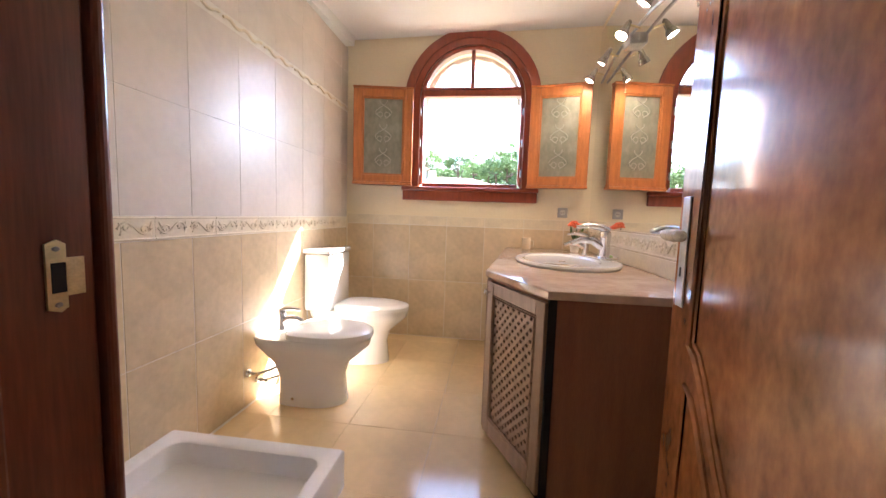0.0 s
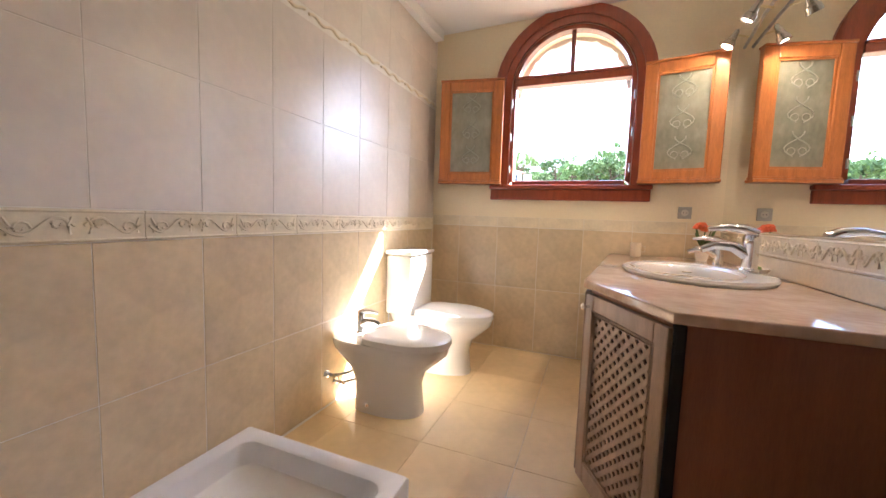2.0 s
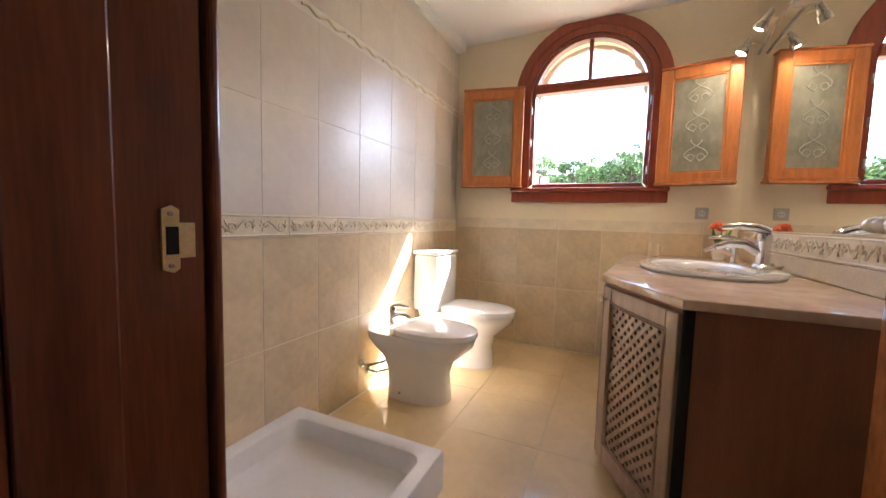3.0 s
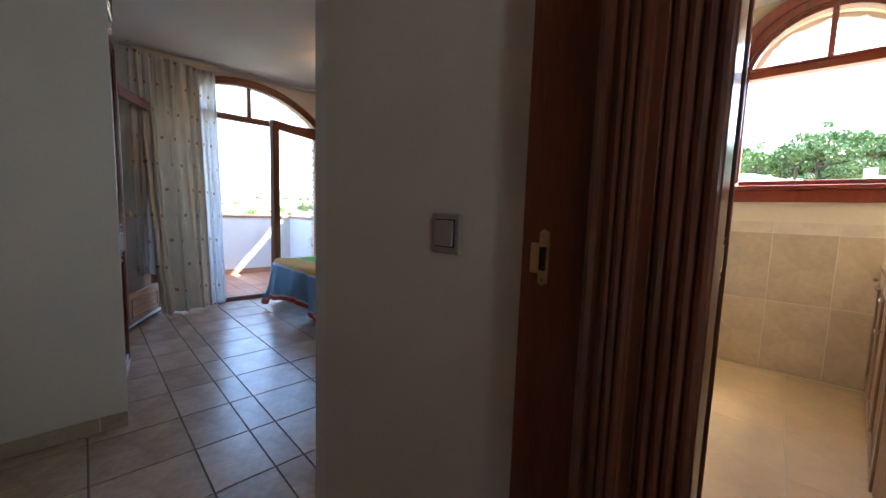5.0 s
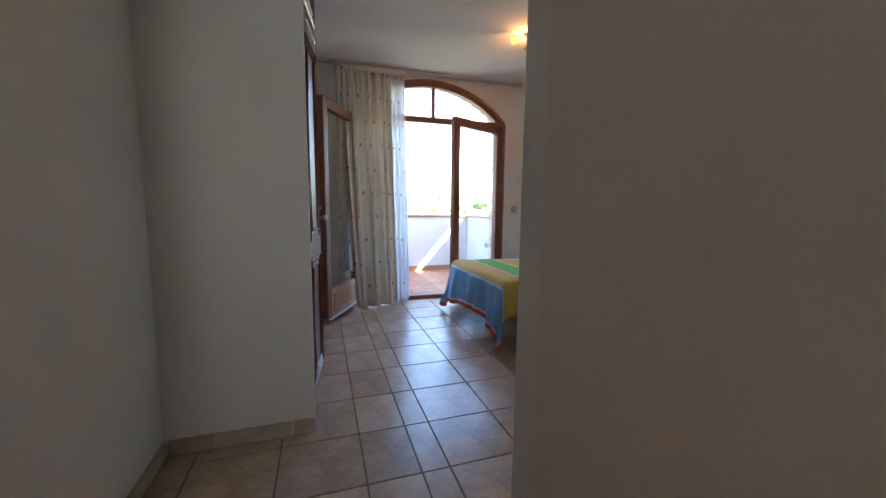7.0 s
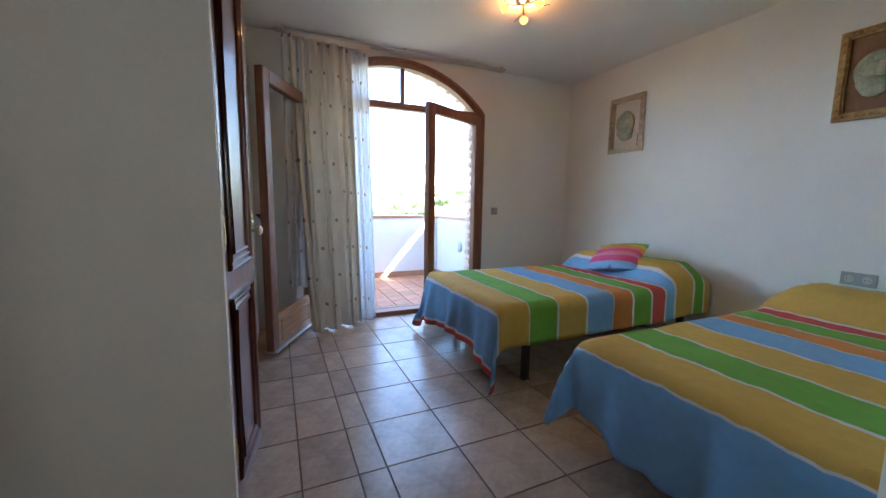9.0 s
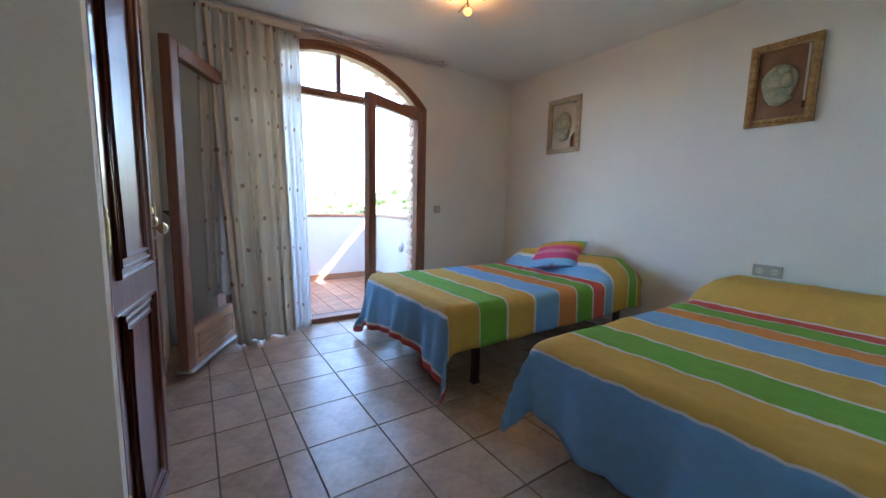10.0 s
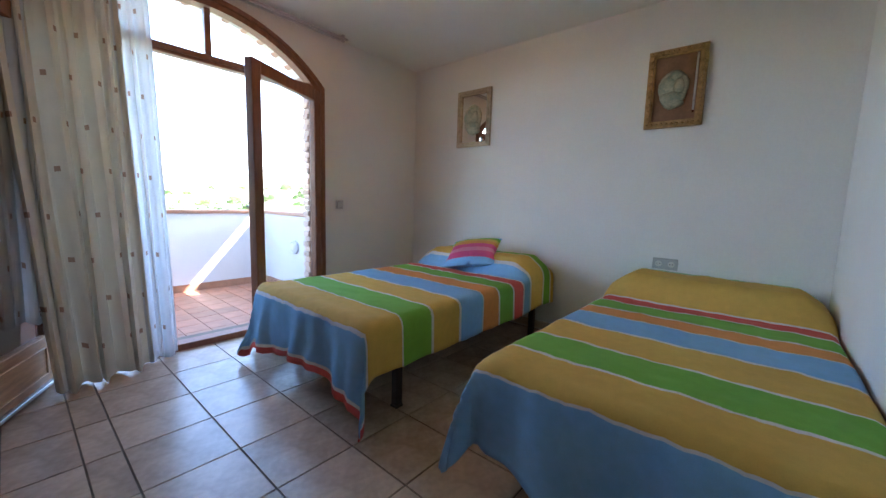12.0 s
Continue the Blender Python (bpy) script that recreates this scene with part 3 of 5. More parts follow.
def door_frames():
    f = bath(thing("door_frame_1", "dark mahogany bathroom door frame with reeded casing", "door frame", kind="structure"))
    bm = B(-2.27, 0.465, 0, -2.196, 0.632, 2.12, bevel=0.004)
    box(bm, -2.196, 0.472, 0, -2.187, 0.545, 2.12, bevel=0.003)
    part("jamb", bm, WOOD, f)
    bm = bmesh.new()
    reeded(bm, -2.262, -2.188, 0.464, 0, 2.12, 5, "x")
    part("reeded_casing", bm, WOOD, f, "", True)
    part("inner_casing", B(-2.27, 0.637, 0, -2.19, 0.649, 2.12, bevel=0.004), WOOD, f)
    strike("strike_plate", (-2.195, 0.592, 1.03), 90, f).scale = (0.62, 1, 0.42)
    part("hinge_jamb", B(-1.293, 0.40, 0, -1.20, 0.512, 2.12, bevel=0.004), WOOD, f)
    part("head", B(-2.27, 0.465, 2.122, -1.20, 0.60, 2.2, bevel=0.004), WOOD, f)
    part("threshold", B(-2.196, 0.40, -0.05, -1.293, 0.562, 0.004, bevel=0.002), MARBLE, f, "pale stone door threshold")
    g = thing("door_frame_2", "dark mahogany corridor door frame with strike plate", "door frame", kind="structure")
    bm = B(-2.25, 0.384, 0, -2.136, 0.428, 2.12, bevel=0.004)
    box(bm, -2.135, 0.352, 0, -2.072, 0.428, 2.12, bevel=0.004)
    part("jamb", bm, WOOD, g)
    bm = bmesh.new()
    reeded(bm, -2.133, -2.115, 0.352, 0, 2.12, 1, "x")
    reeded(bm, -2.110, -2.074, 0.352, 0, 2.12, 3, "x")
    part("casing", bm, WOOD, g, "", True)
    strike("strike_plate", (-2.208, 0.3835, 1.04), 0, g).scale = (-0.55, 1, 0.5)
    part("hinge_jamb", B(-2.224, -0.497, 0, -2.068, -0.455, 2.12, bevel=0.004), WOOD, g)
    part("head", B(-2.25, -0.455, 2.122, -2.068, 0.428, 2.2, bevel=0.004), WOOD, g)


door_frames()


# ---- balcony door ----
def french_door():
    w = thing("window_2", "brown wooden arched balcony door frame with glazed fanlight", "balcony door", kind="structure")
    outer = [(FY - FH, 0.0)] + fd_arc + [(FY + FH, 0.0)]
    k = 0.075
    ri, hi = FR - k, FH - k
    ai = math.degrees(math.asin(hi / ri))
    inner = [(FY - hi, 0.0)] + arc(FY, FZ, ri, 90 + ai, 90 - ai, 20) + [(FY + hi, 0.0)]
    part("frame", ribbon(bmesh.new(), inner, outer, -6.75, -6.662, "x"), FD_WOOD, w)
    k2 = 0.035
    r2, h2 = FR - k2, FH - k2
    a2 = math.degrees(math.asin(h2 / r2))
    mid = [(FY - h2, 0.0)] + arc(FY, FZ, r2, 90 + a2, 90 - a2, 20) + [(FY + h2, 0.0)]
    part("moulding", ribbon(bmesh.new(), mid, outer, -6.660, -6.645, "x"), FD_WOOD, w)
    bm = B(-6.75, FY - hi, 2.055, -6.672, FY + hi, 2.118, bevel=0.006)
    box(bm, -6.672, FY - hi, 2.075, -6.655, FY + hi, 2.10, bevel=0.004)
    part("transom", bm, FD_WOOD, w)
    part("mullion", B(-6.74, 1.31, 2.12, -6.68, 1.352, 2.438, bevel=0.005), FD_WOOD, w)
    bm = B(-6.75, FY - FH + 0.078, -0.005, -6.64, FY + FH - 0.078, 0.045, bevel=0.006)
    part("threshold", bm, FD_WOOD, w)
    for y0, y1 in ((FY - hi, 1.31), (1.352, FY + hi)):
        pts = [(y, z) for y, z in arc(FY, FZ, ri, 90 + ai, 90 - ai, 40) if y0 < y < y1 and z > 2.12]
        g = part("pane", prism(bmesh.new(), [(pts[0][0], 2.12)] + pts + [(pts[-1][0], 2.12)], -6.712, -6.708, "x"), GLASS, w)
        g.visible_shadow = False


def door_sash(hx, hy, fx, fy, label, side):
    """Glazed balcony door leaf hinged at (hx, hy); handle on the free stile."""
    width = math.hypot(fx - hx, fy - hy)
    s = thing("balcony_door_leaf", label, "glazed door", (hx, hy, 0.05), math.degrees(math.atan2(fy - hy, fx - hx)), "balcony door leaves")
    d, h, st = 0.03, 2.0, 0.088
    part("hinge_stile", B(0, -d, 0, st, d, h, bevel=0.007), FD_WOOD, s)
    part("free_stile", B(width - st, -d, 0, width, d, h, bevel=0.007), FD_WOOD, s)
    part("top_rail", B(st, -d, h - 0.09, width - st, d, h, bevel=0.006), FD_WOOD, s)
    part("bottom_panel", B(st, -d * 0.8, 0.0, width - st, d * 0.8, 0.26, bevel=0.006), PALE_WOOD, s, "worn paler bottom panel")
    bm = bmesh.new()
    for y in (-d * 0.8, d * 0.8):
        tube(bm, [(st + 0.05, y, 0.05), (width - st - 0.05, y, 0.05), (width - st - 0.05, y, 0.2), (st + 0.05, y, 0.2), (st + 0.05, y, 0.05)], 0.007, 6)
    part("panel_moulding", bm, PALE_WOOD, s)
    part("weather_bar", B(0.0, -d - 0.018, -0.012, width, d + 0.018, 0.006, bevel=0.004), STEEL, s, "pale metal weather strip")
    g = part("pane", B(st, -0.003, 0.26, width - st, 0.003, h - 0.09), DOOR_GLASS, s)
    g.visible_shadow = False
    for y in (-side * d, ):
        pl = part("handle_plate", B(width - 0.055, min(y, y - side * 0.006), 0.93, width - 0.03, max(y, y - side * 0.006), 1.07, bevel=0.002), BLACK_METAL, s)
        bm = bmesh.new()
        tube(bm, [(width - 0.042, y, 1.0), (width - 0.042, y - side * 0.05, 1.0), (width - 0.07, y - side * 0.055, 0.995), (width - 0.12, y - side * 0.055, 0.965), (width - 0.15, y - side * 0.05, 0.975)], 0.007, 8)
        part("lever", bm, BLACK_METAL, pl, "black curved lever", True)
    return s


french_door()
door_sash(-6.64, 2.165, -6.26, 1.425, "brown glazed balcony door leaf standing half open", 1)
door_sash(-6.63, 0.43, -5.93, 0.082, "brown glazed balcony door leaf opened behind the curtain", 1)


# ---- curtain ----
def curtain_sheet(name, parent, mat, top, bottom, z0, z1, folds, depth, lean, seed, flare=0.0):
    """Hanging cloth from top (two ends) to bottom (two ends), with folds that deepen downwards."""
    nu, nv = folds * 8, 34
    rnd = random.Random(seed)
    ph = [rnd.uniform(0, 6.28) for _ in range(folds + 2)]
    bm = bmesh.new()
    uvl = bm.loops.layers.uv.new("UVMap")
    (ax, ay), (bx, by) = top
    (cx, cy), (dx, dy) = bottom
    grid = []
    for j in range(nv + 1):
        v = j / nv
        row = []
        for i in range(nu + 1):
            u = i / nu
            tx, ty = ax + (bx - ax) * u, ay + (by - ay) * u
            qx, qy = cx + (dx - cx) * u, cy + (dy - cy) * u
            e = v ** lean
            x, y = tx + (qx - tx) * e, ty + (qy - ty) * e
            amp = depth * (0.45 + 0.55 * v)
            a = u * folds * 2 * math.pi
            x += amp * math.sin(a + 0.6 * math.sin(2.2 * v + ph[int(u * folds)] * 0.25)) + 0.25 * amp * math.sin(a * 2.3 + ph[0])
            y += amp * 0.35 * math.sin(a * 0.5 + ph[1] + v)
            row.append((bm.verts.new((x, y, z1 + (z0 - z1) * v + 0.012 * math.sin(a * 0.5 + ph[2]) * v)), u, v))
        grid.append(row)
    length = folds * 0.17
    for j in range(nv):
        for i in range(nu):
            q = (grid[j][i], grid[j][i + 1], grid[j + 1][i + 1], grid[j + 1][i])
            f = bm.faces.new([p[0] for p in q])
            for lp, p in zip(f.loops, q):
                lp[uvl].uv = (p[1] * length, p[2] * (z1 - z0))
    ob = part(name, bm, mat, parent, "", True)
    sol = ob.modifiers.new("cloth", "SOLIDIFY")
    sol.thickness = 0.0025
    return ob


curtain = thing("curtain", "cream curtain with woven brown squares, gathered at the balcony door", "curtain")
curtain_sheet("cloth", curtain, CURTAIN, ((-6.52, 0.30), (-6.58, 0.82)), ((-6.38, 0.40), (-6.50, 0.86)), 0.012, 2.50, 6, 0.062, 1.2, 2)
curtain_sheet("sheer", curtain, SHEER, ((-6.60, 0.78), (-6.61, 0.97)), ((-6.54, 0.86), (-6.58, 1.02)), 0.012, 2.49, 3, 0.022, 1.0, 5)
curtain_sheet("lining", curtain, SHEER, ((-6.50, 0.25), (-6.53, 0.44)), ((-6.38, 0.24), (-6.42, 0.40)), 0.42, 2.49, 3, 0.022, 1.0, 6)
bm = B(-6.562, 0.28, 2.49, -6.548, 0.98, 2.539)
part("heading_tape", bm, CLOTH, curtain)
rail = thing("curtain_rail", "white double curtain rail fixed under the ceiling", "curtain rail")
part("rail", B(-6.565, 0.2, 2.540, -6.545, 2.42, 2.556, bevel=0.003), WHITE_RENDER, rail)
part("back_rail", B(-6.615, 0.2, 2.540, -6.597, 2.42, 2.556, bevel=0.003), WHITE_RENDER, rail)
for y in (0.25, 1.3, 2.36):
    part("bracket", B(-6.62, y, 2.556, -6.54, y + 0.02, 2.573), WHITE_RENDER, rail)


# ---- wardrobe ----
def wardrobe():
    w = thing("wardrobe", "dark mahogany built-in wardrobe with panelled doors and brass fittings", "wardrobe")
    bm = B(-5.80, -0.65, 0.0, -4.302, -0.03, 2.565)
    part("carcass", bm, WOOD, w)
    part("frame_post", B(-4.385, -0.03, 0.0, -4.302, 0.006, 2.565, bevel=0.005), DOOR_WOOD, w)
    part("plinth", B(-5.80, -0.03, 0.0, -4.386, -0.005, 0.07, bevel=0.003), WOOD, w)
    part("far_post", B(-5.80, -0.03, 0.071, -5.73, 0.002, 2.565, bevel=0.005), DOOR_WOOD, w)
    n, x0, x1 = 3, -4.388, -5.728
    dw = (x1 - x0) / n
    for i in range(n):
        a, b = sorted((x0 + dw * i - 0.002, x0 + dw * (i + 1) + 0.002))
        for z0, z1 in ((0.08, 2.02), (2.03, 2.56)):
            d = part("door", B(a, -0.029, z0, b, -0.004, z1, bevel=0.004), WOOD, w)
            if i == 0:  # the first doors stand ajar
                d.matrix_basis = pose(b, -0.004, 0, 0, 0, -8.5) @ pose(-b, 0.004, 0)
            bm = bmesh.new()
            panels = ((z0 + 0.08, 0.82), (0.92, z1 - 0.08)) if z0 < 1 else ((z0 + 0.06, z1 - 0.06),)
            for p0, p1 in panels:
                for r, k, y in ((0.011, 0.0, -0.003), (0.007, 0.024, -0.003), (0.009, 0.05, -0.002)):
                    c, e = a + 0.07 + k, b - 0.07 - k
                    tube(bm, [(c, y, p0 + k), (e, y, p0 + k), (e, y, p1 - k), (c, y, p1 - k), (c, y, p0 + k)], r, 6)
            part("moulding", bm, WOOD, d, "", True)
            if z0 < 1:
                for z in (0.30, 1.05, 1.80):
                    part("hinge", lathe(bmesh.new(), [(0.002, -0.06), (0.006, -0.05), (0.004, -0.04), (0.007, -0.03), (0.007, 0.03), (0.004, 0.04), (0.006, 0.05), (0.002, 0.06)], (b if i == 0 else a, 0.004, z), 10), BRASS, d, "turned brass hinge")
                kx = a + 0.035 if i == 0 else b - 0.035
                part("escutcheon", lathe(bmesh.new(), [(0.006, -0.003), (0.014, 0.0), (0.010, 0.006)], (kx, 0, 1.09), 12, "y"), BRASS, d)
                part("knob", lathe(bmesh.new(), [(0.007, -0.004), (0.007, 0.014), (0.018, 0.022), (0.020, 0.034), (0.012, 0.042), (0.002, 0.044)], (kx, 0, 1.03), 14, "y"), BRASS, d, "brass knob", True)


wardrobe()


# ---- beds ----
def bed_frame(x0, x1, y0, y1, label):
    b = thing("bed", label, "bed", ((x0 + x1) / 2, (y0 + y1) / 2, 0), group="single beds")
    hw, hl = (x1 - x0) / 2, (y1 - y0) / 2
    bm = bmesh.new()
    for sx in (-1, 1):
        a, c = sorted((sx * (hw - 0.03), sx * hw))
        box(bm, a, -hl + 0.06, 0.27, c, hl, 0.33, bevel=0.004)
    box(bm, -hw + 0.031, -hl + 0.06, 0.27, hw - 0.031, -hl + 0.09, 0.33)
    box(bm, -hw + 0.031, hl - 0.03, 0.27, hw - 0.031, hl, 0.33)
    part("bed_base", bm, BLACK_METAL, b)
    for i in range(9):
        y = -hl + 0.2 + i * (2 * hl - 0.3) / 8
        part("slat", B(-hw + 0.032, y - 0.03, 0.30, hw - 0.032, y + 0.03, 0.315), BLACK_METAL, b)
    part("mattress", B(-hw + 0.012, -hl + 0.02, 0.335, hw - 0.012, hl, 0.508, bevel=0.04), MATTRESS, b, "", True)
    for sx in (-1, 1):
        for y in (-hl + 0.24, hl - 0.24):
            bm = bmesh.new()
            x = sx * (hw - 0.04)
            box(bm, x - 0.022, y - 0.022, 0.012, x + 0.022, y + 0.022, 0.27, bevel=0.005)
            leg = part("leg", bm, BLACK_METAL, b)
            part("rubber_foot", B(x - 0.025, y - 0.025, 0.0, x + 0.025, y + 0.025, 0.014, bevel=0.003), BLACK_METAL, leg)
    return b


def bedspread(x0, x1, y0, y1, mat, label, side, foot, bulge, seed, corner=0.55, flat_right=False):
    """A striped cover laid over the bed: it drops at the foot and sides, hangs longer at the corners and swells over the pillow."""
    total = foot + (y1 - y0)
    hw, cx = (x1 - x0) / 2, (x0 + x1) / 2
    rgt = 0.02 if flat_right else side
    nu, nv = 56, 90
    bm = bmesh.new()
    uvl = bm.loops.layers.uv.new("UVMap")
    grid = []

    def over(e, r=0.05):
        """Way out and way down of cloth that runs e past an edge, round a soft corner."""
        if e <= 0:
            return e, 0.0
        q = r * math.pi / 2
        if e < q:
            return r * math.sin(e / r), r * (1 - math.cos(e / r))
        return r, r + e - q

    for j in range(nv + 1):
        v = total * j / nv
        row = []
        for i in range(nu + 1):
            s = -hw - side + (2 * hw + side + rgt) * i / nu
            ex, ey = abs(s) - hw + 0.04, foot - v + 0.04
            if ex > 0 and ey > 0:  # the cloth's corners are rounded
                a, b = ex / (side + 0.04), ey / (foot + 0.04)
                k = max(a, b) / (a ** 3 + b ** 3) ** (1 / 3)
                ex, ey = ex * k, ey * k
            ox, dx = over(ex)
            oy, dy = over(ey)
            x = math.copysign(hw - 0.04 + ox, s) if ex > 0 else s
            y = y0 + 0.04 - oy if ey > 0 else y0 + (v - foot)
            drop = max(dx, dy) + corner * min(dx, dy)
            wob = noise.noise(Vector((s * 6, v * 5, seed)))
            if dy > 0.05:
                y -= (0.022 * math.sin(s * 13 + seed) + 0.014 * math.sin(s * 31 + 2 * seed + 2 * wob)) * min(1, dy * 3) + 0.03 * (dy / 0.4) + 0.40 * max(0.0, min(dx, dy) - 0.04)
            if dx > 0.05:
                x += math.copysign(0.012 * math.sin(v * 11 + seed) * min(1, dx * 4) + 0.34 * max(0.0, min(dx, dy) - 0.04), s)
            z = 0.535 - drop + 0.012 * noise.noise(Vector((s * 22, v * 4, 3 * seed))) * math.exp(-((v - foot) / 0.16) ** 2)
            if dy > 0.05:
                z += 0.035 * math.sin(s * 5.5 + seed) * max(0.0, min(1, (dy - 0.05) * 4))
            z += 0.006 * wob + 0.006 * noise.noise(Vector((s * 17, v * 24, seed + 3)))
            if bulge:
                t = (v - (total - 0.52)) / 0.14
                if t > 0:
                    rise = min(1, t) ** 2 * (3 - 2 * min(1, t))
                    edge = max(0.0, min(1.0, (hw - abs(s)) / 0.16 + 0.2))
                    back = max(0.0, min(1, (total - v) / 0.1))
                    z += bulge * rise * (0.25 + 0.75 * edge) * (0.35 + 0.65 * back) * (1 if drop < 0.1 else 0.5)
                if -0.35 < t < 0.1:
                    z -= 0.006
            row.append((bm.verts.new((cx + x, y, max(z, 0.02 + 0.01 * abs(wob)))), (s + hw + side) / (2 * hw + 2 * side), v / total))
        grid.append(row)
    for j in range(nv):
        for i in range(nu):
            q = (grid[j][i], grid[j][i + 1], grid[j + 1][i + 1], grid[j + 1][i])
            f = bm.faces.new([p[0] for p in q])
            for lp, p in zip(f.loops, q):
                lp[uvl].uv = (p[1], p[2])
    ob = part("bedspread", bm, mat, None, "", True)
    tagged(ob, label, "bedspread", "striped bedspreads")
    sol = ob.modifiers.new("cloth", "SOLIDIFY")
    sol.thickness, sol.offset = 0.006, 1
    return ob


FOOT1 = 0.37
L1 = FOOT1 + 2.03
bands1 = [(0.05, RED), (FOOT1 - 0.03, BLU), (FOOT1 + 0.22, YEL), (FOOT1 + 0.45, GRN), (FOOT1 + 0.70, YEL), (FOOT1 + 0.95, BLU), (FOOT1 + 1.14, ORA), (FOOT1 + 1.34, GRN), (FOOT1 + 1.50, RED), (FOOT1 + 1.60, BLU), (FOOT1 + 1.83, YEL), (FOOT1 + 1.95, GRN), (L1, YEL)]
COVER1 = striped_cloth("striped_cover_cloth", stripe_stops(bands1, L1))
FOOT2 = 0.345
L2 = FOOT2 + 1.98
bands2 = [(FOOT2 - 0.02, BLU), (FOOT2 + 0.23, YEL), (FOOT2 + 0.47, GRN), (FOOT2 + 0.72, YEL), (FOOT2 + 0.98, BLU), (FOOT2 + 1.14, ORA), (FOOT2 + 1.34, GRN), (FOOT2 + 1.48, RED), (FOOT2 + 1.86, YEL), (L2, GRN)]
COVER2 = striped_cloth("striped_cover_cloth_wide", stripe_stops(bands2, L2))
bed_frame(-6.06, -4.93, 1.39, 3.42, "single bed with black steel base under a striped cover")
bed_frame(-4.285, -3.215, 1.44, 3.42, "single bed with black steel base beside the partition wall")
bedspread(-6.08, -4.905, 1.37, 3.40, COVER1, "striped yellow, green, blue and orange bedspread with red hem", 0.25, FOOT1, 0.15, 1.3, 0.95)
bedspread(-4.31, -3.215, 1.42, 3.40, COVER2, "striped bedspread drawn over the pillow, blue at the foot", 0.26, FOOT2, 0.15, 4.7, 0.75, True)


def cushion():
    w, d, h = 0.46, 0.44, 0.15
    bm = bmesh.new()
    uvl = bm.loops.layers.uv.new("UVMap")
    n = 18
    for sgn in (1, -1):
        g = [[None] * (n + 1) for _ in range(n + 1)]
        for i in range(n + 1):
            for j in range(n + 1):
                a, b = 2 * i / n - 1, 2 * j / n - 1
                k = max(0, (1 - a * a) * (1 - b * b)) ** 0.42
                pinch = 1 - 0.09 * (1 - abs(a * b)) * (max(abs(a), abs(b)) ** 3)
                g[i][j] = (bm.verts.new((a * w / 2 * pinch, b * d / 2 * pinch, sgn * h / 2 * k + 0.006 * noise.noise(Vector((a * 4, b * 4, sgn))))), i / n, j / n)
        for i in range(n):
            for j in range(n):
                q = (g[i][j], g[i + 1][j], g[i + 1][j + 1], g[i][j + 1])
                f = bm.faces.new([p[0] for p in q])
                for lp, p in zip(f.loops, q):
                    lp[uvl].uv = p[1:]
    bmesh.ops.remove_doubles(bm, verts=bm.verts[:], dist=0.0005)
    stops = [(0, BLU), (0.12, PNK), (0.30, (0.85, 0.30, 0.42)), (0.44, PNK), (0.58, ORA), (0.70, YEL), (0.82, GRN), (0.92, BLU)]
    ob = part("cushion", bm, striped_cloth("striped_cushion_cloth", stops), None, "", True)
    ob.matrix_basis = pose(-5.50, 3.02, 0.685, 24, -8, 20)
    tagged(ob, "pink and rainbow striped square cushion on the bed", "cushion")


cushion()


# ---- pictures, switches, sockets ----
def picture(cx, cz, w, h, mat, label, glassy):
    p = thing("picture", label, "wall picture", (cx, 3.43, cz), group="framed reliefs")
    def rect(a, b):
        return [(-a, -b), (a, -b), (a, b), (-a, b)]
    bm = bmesh.new()
    for k0, k1, y0, y1 in ((0.0, 0.016, -0.028, 0), (0.016, 0.034, -0.036, 0), (0.034, 0.046, -0.024, 0)):
        ribbon(bm, rect(w / 2 - k1, h / 2 - k1), rect(w / 2 - k0, h / 2 - k0), y0, y1, "y", True)
    rnd = random.Random(int(cx * 100))
    for i in range(40):
        s = i / 40 * 4
        k, f = int(s), s - int(s)
        a, b = w / 2 - 0.02, h / 2 - 0.02
        x, z = [(-a + 2 * a * f, -b), (a, -b + 2 * b * f), (a - 2 * a * f, b), (-a, b - 2 * b * f)][k]
        lathe(bm, [(0.011, -0.036), (0.008, -0.041), (0.002, -0.043)], (x, 0, z), 6, "y")
    part("frame", bm, mat, p)
    if glassy:
        part("mirror_ground", B(-w / 2 + 0.046, -0.008, -h / 2 + 0.046, w / 2 - 0.046, -0.004, h / 2 - 0.046), MIRROR, p, "mirror behind the relief")
    else:
        part("backing", B(-w / 2 + 0.046, -0.010, -h / 2 + 0.046, w / 2 - 0.046, -0.003, h / 2 - 0.046), PIC_WOOD, p)
        part("side_mirror", B(w / 2 - 0.066, -0.013, -h / 2 + 0.09, w / 2 - 0.054, -0.0105, h / 2 - 0.05), MIRROR, p)
    bm = bmesh.new()
    s = min(w, h) * 1.3
    for dx, dz, rx, rz, dep in ((0, -0.02, 0.20, 0.29, 0.022), (0.03, 0.16, 0.09, 0.10, 0.034), (-0.05, 0.04, 0.13, 0.15, 0.036), (0.08, 0.02, 0.08, 0.13, 0.042), (0.0, -0.15, 0.17, 0.12, 0.038), (0.05, -0.22, 0.1, 0.07, 0.032)):
        rings = []
        for r, yy in ((1.0, -0.011), (0.93, -0.011 - dep * 0.55), (0.7, -0.011 - dep * 0.85), (0.3, -0.011 - dep)):
            rings.append([((dx - 0.03) * s + rx * s * r * math.cos(a) * (1 + 0.10 * math.sin(3 * a + dx * 40)), yy, dz * s + rz * s * r * math.sin(a)) for a in (2 * math.pi * q / 18 for q in range(18))])
        loft(bm, rings)
    part("relief", bm, RELIEF, p, "plain moulded relief in muted green and buff", True)
    return p


